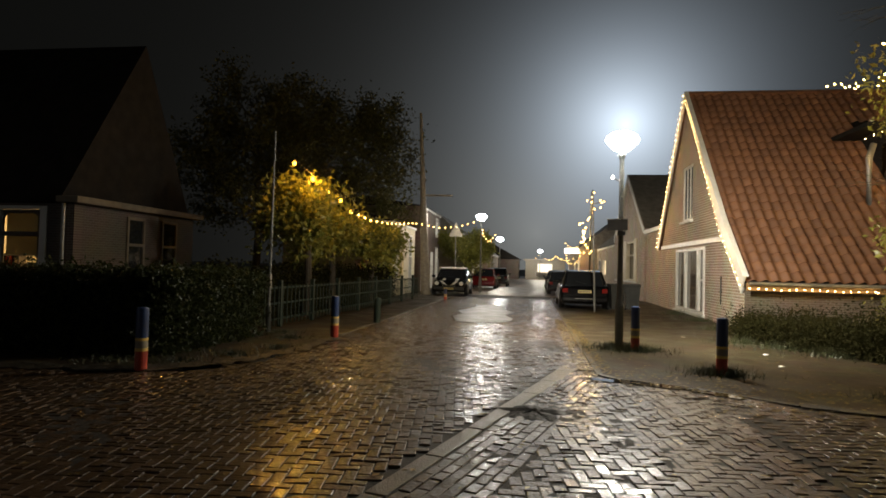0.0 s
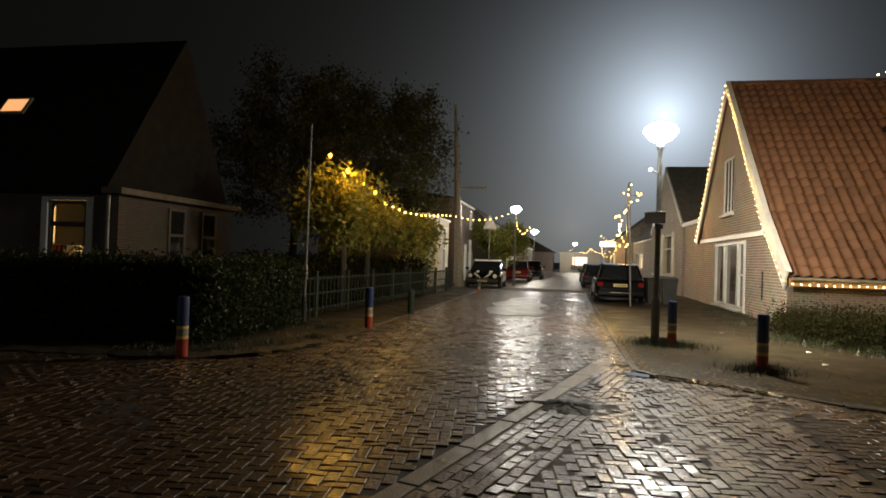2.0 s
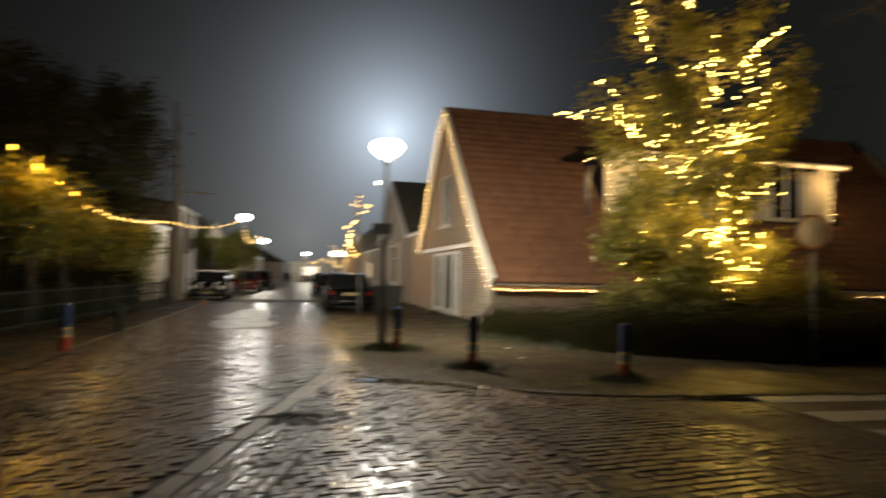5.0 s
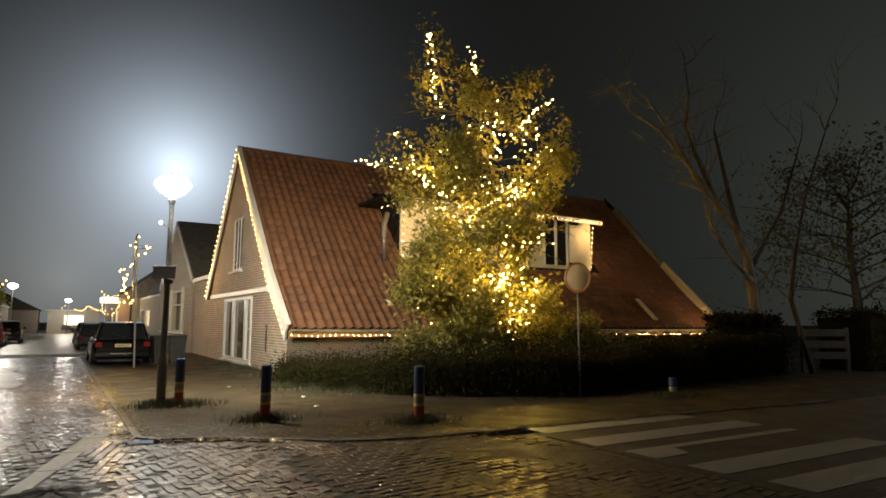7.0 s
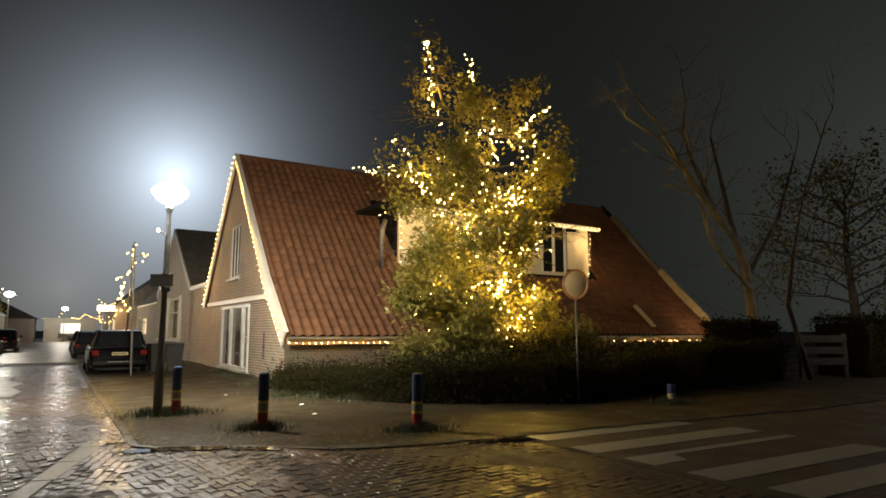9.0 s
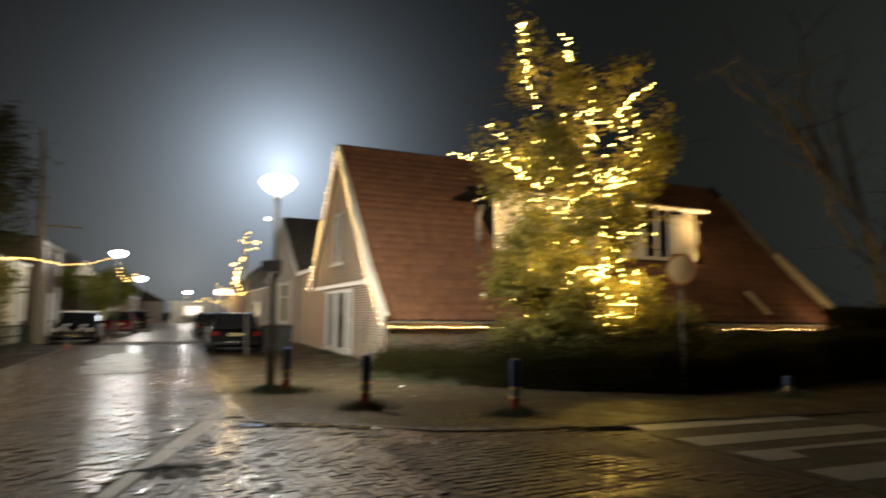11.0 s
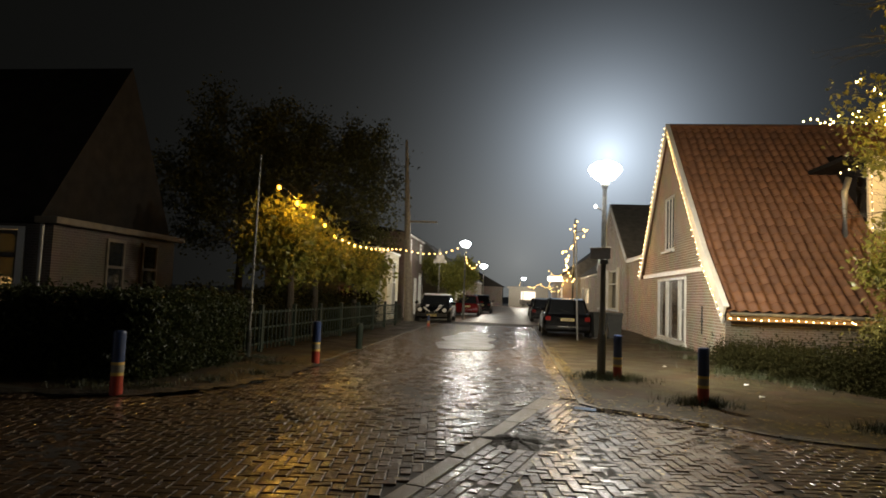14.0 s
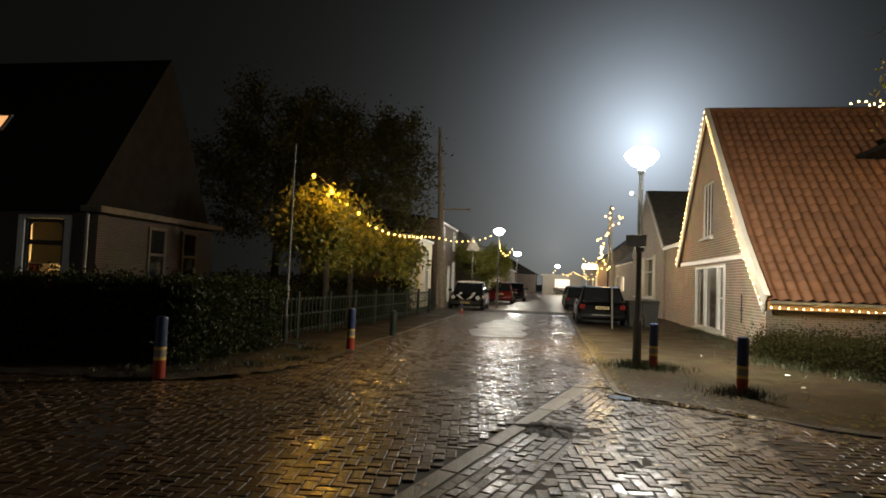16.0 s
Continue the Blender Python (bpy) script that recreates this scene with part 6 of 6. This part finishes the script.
for i in range(-112, 40):
    for j in range(-25, 345):
        s = (i - j) % 4
        if s in (1, 2):
            continue
        if s == 0:
            cx, cy, rot_ = (i + 1.0) * P_, (j + 0.5) * P_, 0.0
        else:
            cx, cy, rot_ = (i + 0.5) * P_, (j + 1.0) * P_, 90.0
        # the herringbone lies a little askew to the kerbs
        ca, sa = math.cos(0.12), math.sin(0.12)
        x, y = cx * ca - cy * sa + 1.6, cx * sa + cy * ca
        if y > 33 or y < -3.8 or not in_road(x, y):
            continue
        u, v = side(x, y)
        if -0.15 < u < 0.75 and v < 7.2:
            continue
        cells.append((x, y, rot_ + math.degrees(0.12)))
# five straight courses beside the strip
for k in range(6):
    v = -7.2 + (0.1 if k % 2 else 0.0)
    while v < 7.0:
        p = SA + SD * v + SN * (0.15 + 0.03 * max(v, 0) / 7 + k * P_)
        if in_road(p.x, p.y) and p.y > -3.8:
            cells.append((p.x, p.y, math.degrees(math.atan2(SD.y, SD.x))))
        v += 0.206


# plain courses of narrow bricks in the mouth of the cross road
worn_from = len(cells)
for r_ in range(92):
    yy = -3.55 + r_ * 0.125
    for c_ in range(19):
        x = 2.42 + (c_ + 0.5 + (0.5 if r_ % 2 else 0.0)) * 0.21
        y = yy + 0.10 * (x - 2.4)
        if y < min(7.3 if x < 3.3 else 9.0, 8.05 - max(0.0, 0.13 * (x - 3.3))) and x < 6.0:
            cells.append((x, y, 5.7))


def brick_arrays():
    a, b, c = bl / 2, bw / 2, 0.0045
    v = [(-a, -b, -0.05), (a, -b, -0.05), (a, b, -0.05), (-a, b, -0.05), (-a, -b, -0.0035), (a, -b, -0.0035), (a, b, -0.0035), (-a, b, -0.0035), (-a + c, -b + c, 0), (a - c, -b + c, 0), (a - c, b - c, 0), (-a + c, b - c, 0)]
    f = [(8, 9, 10, 11)]
    for i in range(4):
        j = (i + 1) % 4
        f += [(4 + i, 4 + j, 8 + j, 8 + i), (i, j, 4 + j, 4 + i)]
    return np.array(v), f


bv, bf = brick_arrays()
brick_me = bpy.data.meshes.new("brick")
brick_me.from_pydata(bv.tolist(), [], bf)
brick_me.materials.append(PAVER_ONE)
HOLE = (0.05, 7.08)
C = np.array(cells)
tilt = rngb.normal(0, 2.1, (len(C), 2))
dz = rngb.normal(0, 0.0022, len(C)) + ground_z(C[:, 0], C[:, 1])
sink = np.exp(-(((C[:, 0] - HOLE[0]) / 0.33) ** 2 + ((C[:, 1] - HOLE[1]) / 0.42) ** 2))
dz -= 0.012 * sink
road = tagged(new("road"), "wet herringbone brick paving of the village street", "road", kind="structure")
allv, allf, wornv, wornf, near = [], [], [], [], 0
for k, (x, y, a) in enumerate(cells):
    m = pose(x, y, dz[k], tilt[k, 0], tilt[k, 1], a + rngb.normal(0, 0.7))
    if 3.9 < y < 5.5 and -1.9 < x < 2.1 and near < 300:
        shared("brick", brick_me, road, m)
        near += 1
        continue
    mm = np.array(m)
    tv_, tf_ = (wornv, wornf) if k >= worn_from else (allv, allf)
    base = len(tv_) * len(bv)
    tv_.append(bv @ mm[:3, :3].T + mm[:3, 3])
    tf_.extend([tuple(i + base for i in q) for q in bf])
mesh_part("brick_field", np.concatenate(allv), allf, PAVER, road, "stuff")
mesh_part("worn_brick_field", np.concatenate(wornv), wornf, DIRT_PAVER, road, "stuff")
# concrete strip in slabs
v = -7.0
while v < 7.2:
    ln = 0.98
    p = SA + SD * (v + ln / 2)
    wdt = 0.085 + 0.07 * max(0, (v - 3.2) / 4)
    part("slab", box(B(), -ln / 2 + 0.004, ln / 2 - 0.004, -wdt, wdt, -0.05, -0.004 + random.uniform(-0.003, 0.003), 0.008, pose(p.x, p.y, 0, 0, 0, math.degrees(math.atan2(SD.y, SD.x)))), CONCRETE, road, "pale concrete strip slab")
    v += 1.0
# smoother repair in the street
flat("road_patch", [(-2.15, 18.0), (-1.4, 17.9), (-0.7, 18.25), (-0.55, 19.6), (-0.85, 21.0), (-0.6, 22.6), (-1.05, 24.0), (-0.95, 25.6), (-1.3, 26.0), (-1.6, 26.6), (-2.2, 25.9), (-2.2, 24.3), (-2.6, 22.5), (-2.3, 21.2), (-2.5, 20.0)], 0.010, material("smooth wet asphalt", (0.06, 0.052, 0.042), 0.36, colour2=(0.09, 0.078, 0.062), scale=2, bump=0.9, bump_scale=40, rough2=0.55), "smooth wet asphalt repair in the street", "road patch")


def puddle(cx, cy, rx, ry, z, seed, rot_=0.0):
    r = random.Random(seed)
    bm = B()
    n = 26
    ca, sa = math.cos(rot_), math.sin(rot_)
    pts = []
    for i in range(n):
        a = 2 * math.pi * i / n
        k = 1 + 0.18 * math.sin(3 * a + seed) + r.uniform(-0.1, 0.1)
        u, w = rx * k * math.cos(a), ry * k * math.sin(a)
        pts.append((cx + u * ca - w * sa, cy + u * sa + w * ca, z))
    poly(bm, pts, (0, 0, -0.01))
    tagged(part("puddle", bm, WATER), "shallow dark rain puddle on the paving", "puddle", "puddles", "structure")


puddle(1.65, 9.12, 0.85, 0.15, 0.009, 3, -0.35)
puddle(2.45, 8.68, 0.4, 0.12, 0.009, 4, -0.6)
puddle(-4.85, 9.6, 1.15, 0.28, 0.006, 5, 0.95)
puddle(-4.35, 11.3, 0.6, 0.14, 0.008, 6, 1.35)
puddle(-5.9, 8.15, 0.8, 0.16, 0.008, 8, 0.25)


EARTH = material("wet black earth", (0.022, 0.017, 0.011), 0.45, colour2=(0.04, 0.032, 0.02), scale=5, bump=1.0, bump_scale=18, rough2=0.75, relief=0.03)


def verge(line, seed, wide):
    """Ragged wet earth along an edge of the paving."""
    r = random.Random(seed)
    rows = [[], [], []]
    bm = B()
    for x, y, a, d in along(line, 0.22):
        nx, ny = math.sin(math.radians(a)), -math.cos(math.radians(a))
        k0, k1 = r.uniform(0.05, wide * 0.8), r.uniform(0.1, wide)
        p0, p1 = (x - nx * k0, y - ny * k0), (x + nx * k1, y + ny * k1)
        for row, (px, py), z in zip(rows, (p0, ((p0[0] + p1[0]) / 2, (p0[1] + p1[1]) / 2), p1), (0.012, 0.026 + r.uniform(0, 0.02), 0.016)):
            row.append(bm.verts.new((px, py, z)))
    for r0, r1 in zip(rows, rows[1:]):
        for i in range(len(r0) - 1):
            bm.faces.new((r0[i], r0[i + 1], r1[i + 1], r1[i]))
    bmesh.ops.recalc_face_normals(bm, faces=bm.faces[:])
    tagged(part("verge", bm, EARTH), "ragged wet black earth along the paving's edge", "verge", kind="structure")


verge([(-4.28, 13.4), (-4.25, 11.0), (-4.5, 9.8), (-4.95, 8.85), (-5.6, 8.3), (-7.0, 8.05), (-11.0, 7.95)], 15, 0.4)
verge([(3.2, 8.22), (4.3, 7.85), (5.5, 7.72), (9.0, 7.45), (14.0, 6.95)], 16, 0.2)
# low mud mound stands in for a hollow, its shade put into the black
bm = B()
rings_ = []
for k, hgt in ((1.0, -0.03), (0.8, -0.008), (0.5, 0.012), (0.2, 0.02)):
    rings_.append([bm.verts.new((0.05 + 0.44 * k * (1 + 0.22 * math.sin(3 * a)) * math.cos(a), 7.03 + 0.44 * k * (1 + 0.12 * math.sin(5 * a)) * math.sin(a), hgt + 0.010 * math.sin(7 * a))) for a in [2 * math.pi * i / 30 for i in range(30)]])
for a, b in zip(rings_, rings_[1:]):
    for i in range(30):
        bm.faces.new((a[i], a[(i + 1) % 30], b[(i + 1) % 30], b[i]))
bm.faces.new(rings_[-1])
tagged(part("mud_patch", bm, material("mud blackened for a hollow's shade", (0.006, 0.005, 0.004), 0.8, colour2=(0.016, 0.013, 0.009), scale=9, bump=0.8, bump_scale=22, relief=0.02, rough2=0.5, spec=0.12)), "low muddy patch in the paving, a hollow's shade painted black", "mud", kind="structure")
puddle(6.0, 7.35, 0.9, 0.12, 0.001, 7, -0.1)

# ---- fallen leaves, tufts of grass ----
rngl = np.random.default_rng(9)
pts = []
for n_, fx, fy in ((1100, (0.75, 1.3), (9.7, 20)), (260, (0.8, 3.0), (8.6, 10.2)), (500, (2.2, 6), (7.4, 9.2)), (200, (1.2, 6.5), (8.5, 15)), (120, (-5.6, -4.0), (8.8, 20)), (260, (-4, 2.2), (3, 12)), (120, (3, 12), (6.5, 9.8))):
    pts.append(np.stack([rngl.uniform(*fx, n_), rngl.uniform(*fy, n_), np.full(n_, 0.03)], 1))
pts = np.concatenate(pts)
n_ = len(pts)
ang = rngl.uniform(0, 6.28, n_)
sz = rngl.uniform(0.015, 0.048, n_)
lv, lf = [], []
for k in range(n_):
    c, s, r_ = math.cos(ang[k]), math.sin(ang[k]), sz[k]
    x, y, z = pts[k]
    z = 0.026 if (x > 1.05 and y > 9.4) or x < -4.25 or y > 8.3 and x > 3 else 0.008
    lv += [(x - c * r_, y - s * r_, z), (x + s * r_ * 0.6, y - c * r_ * 0.6, z + 0.008), (x + c * r_, y + s * r_, z + 0.003), (x - s * r_ * 0.6, y + c * r_ * 0.6, z + 0.006)]
    lf.append((4 * k, 4 * k + 1, 4 * k + 2, 4 * k + 3))
tagged(mesh_part("fallen_leaves", lv, lf, DEADLEAF, None, "stuff"), "wet fallen leaves strewn on the paving", "leaves")


def tuft(at, spread, n, seed, h=0.14):
    r = np.random.default_rng(seed)
    v, f = [], []
    for k in range(n):
        a, d = r.uniform(0, 6.28), abs(r.normal(0, spread))
        x, y = at[0] + d * math.cos(a) * 1.5, at[1] + d * math.sin(a)
        hh, b = h * r.uniform(0.4, 1.2), r.uniform(0, 6.28)
        lx, ly = r.normal(0, 0.05, 2)
        v += [(x - 0.006 * math.cos(b), y - 0.006 * math.sin(b), 0.015), (x + 0.006 * math.cos(b), y + 0.006 * math.sin(b), 0.015), (x + lx, y + ly, hh)]
        f.append((3 * k, 3 * k + 1, 3 * k + 2))
    tagged(mesh_part("grass_tuft", v, f, GRASS, None, "stuff"), "ragged grass tuft growing round a post", "grass", "grass tufts")


for i, p in enumerate(((2.08, 12.75), (2.98, 10.2), (5.05, 8.8), (1.79, 12.93), (11.61, 9.04))):
    tuft(p, 0.2 if i else 0.26, 1100, 60 + i, 0.17)
for i, p in enumerate(((-4.6, 10.9), (-5.0, 9.9), (-5.4, 9.0), (-5.0, 12.4), (-6.4, 8.7), (-5.6, 13.3)) ):
    tuft(p, 0.22, 240, 120 + i, 0.12)
for i, p in enumerate(((4.9, 15.0), (5.3, 14.2), (5.9, 13.2), (5.3, 18.3), (5.6, 21.5), (5.5, 24.5))):
    tuft(p, 0.35, 420, 80 + i, 0.2)

# scraps of paper on the pavement
for i, (x, y) in enumerate(((4.61, 13.0), (3.7, 15.8), (4.3, 11.4), (7.9, 9.3), (-0.3, 13.5))):
    bm = B()
    poly(bm, [(x - 0.05, y - 0.03, 0.014), (x + 0.05, y - 0.04, 0.03), (x + 0.06, y + 0.03, 0.016), (x - 0.02, y + 0.05, 0.035)], (0, 0, 0.004))
    tagged(part("paper_scrap", bm, DIRTY_WHITE if i % 2 else WHITE), "crumpled wet white paper scrap on the ground", "litter", "paper scraps")
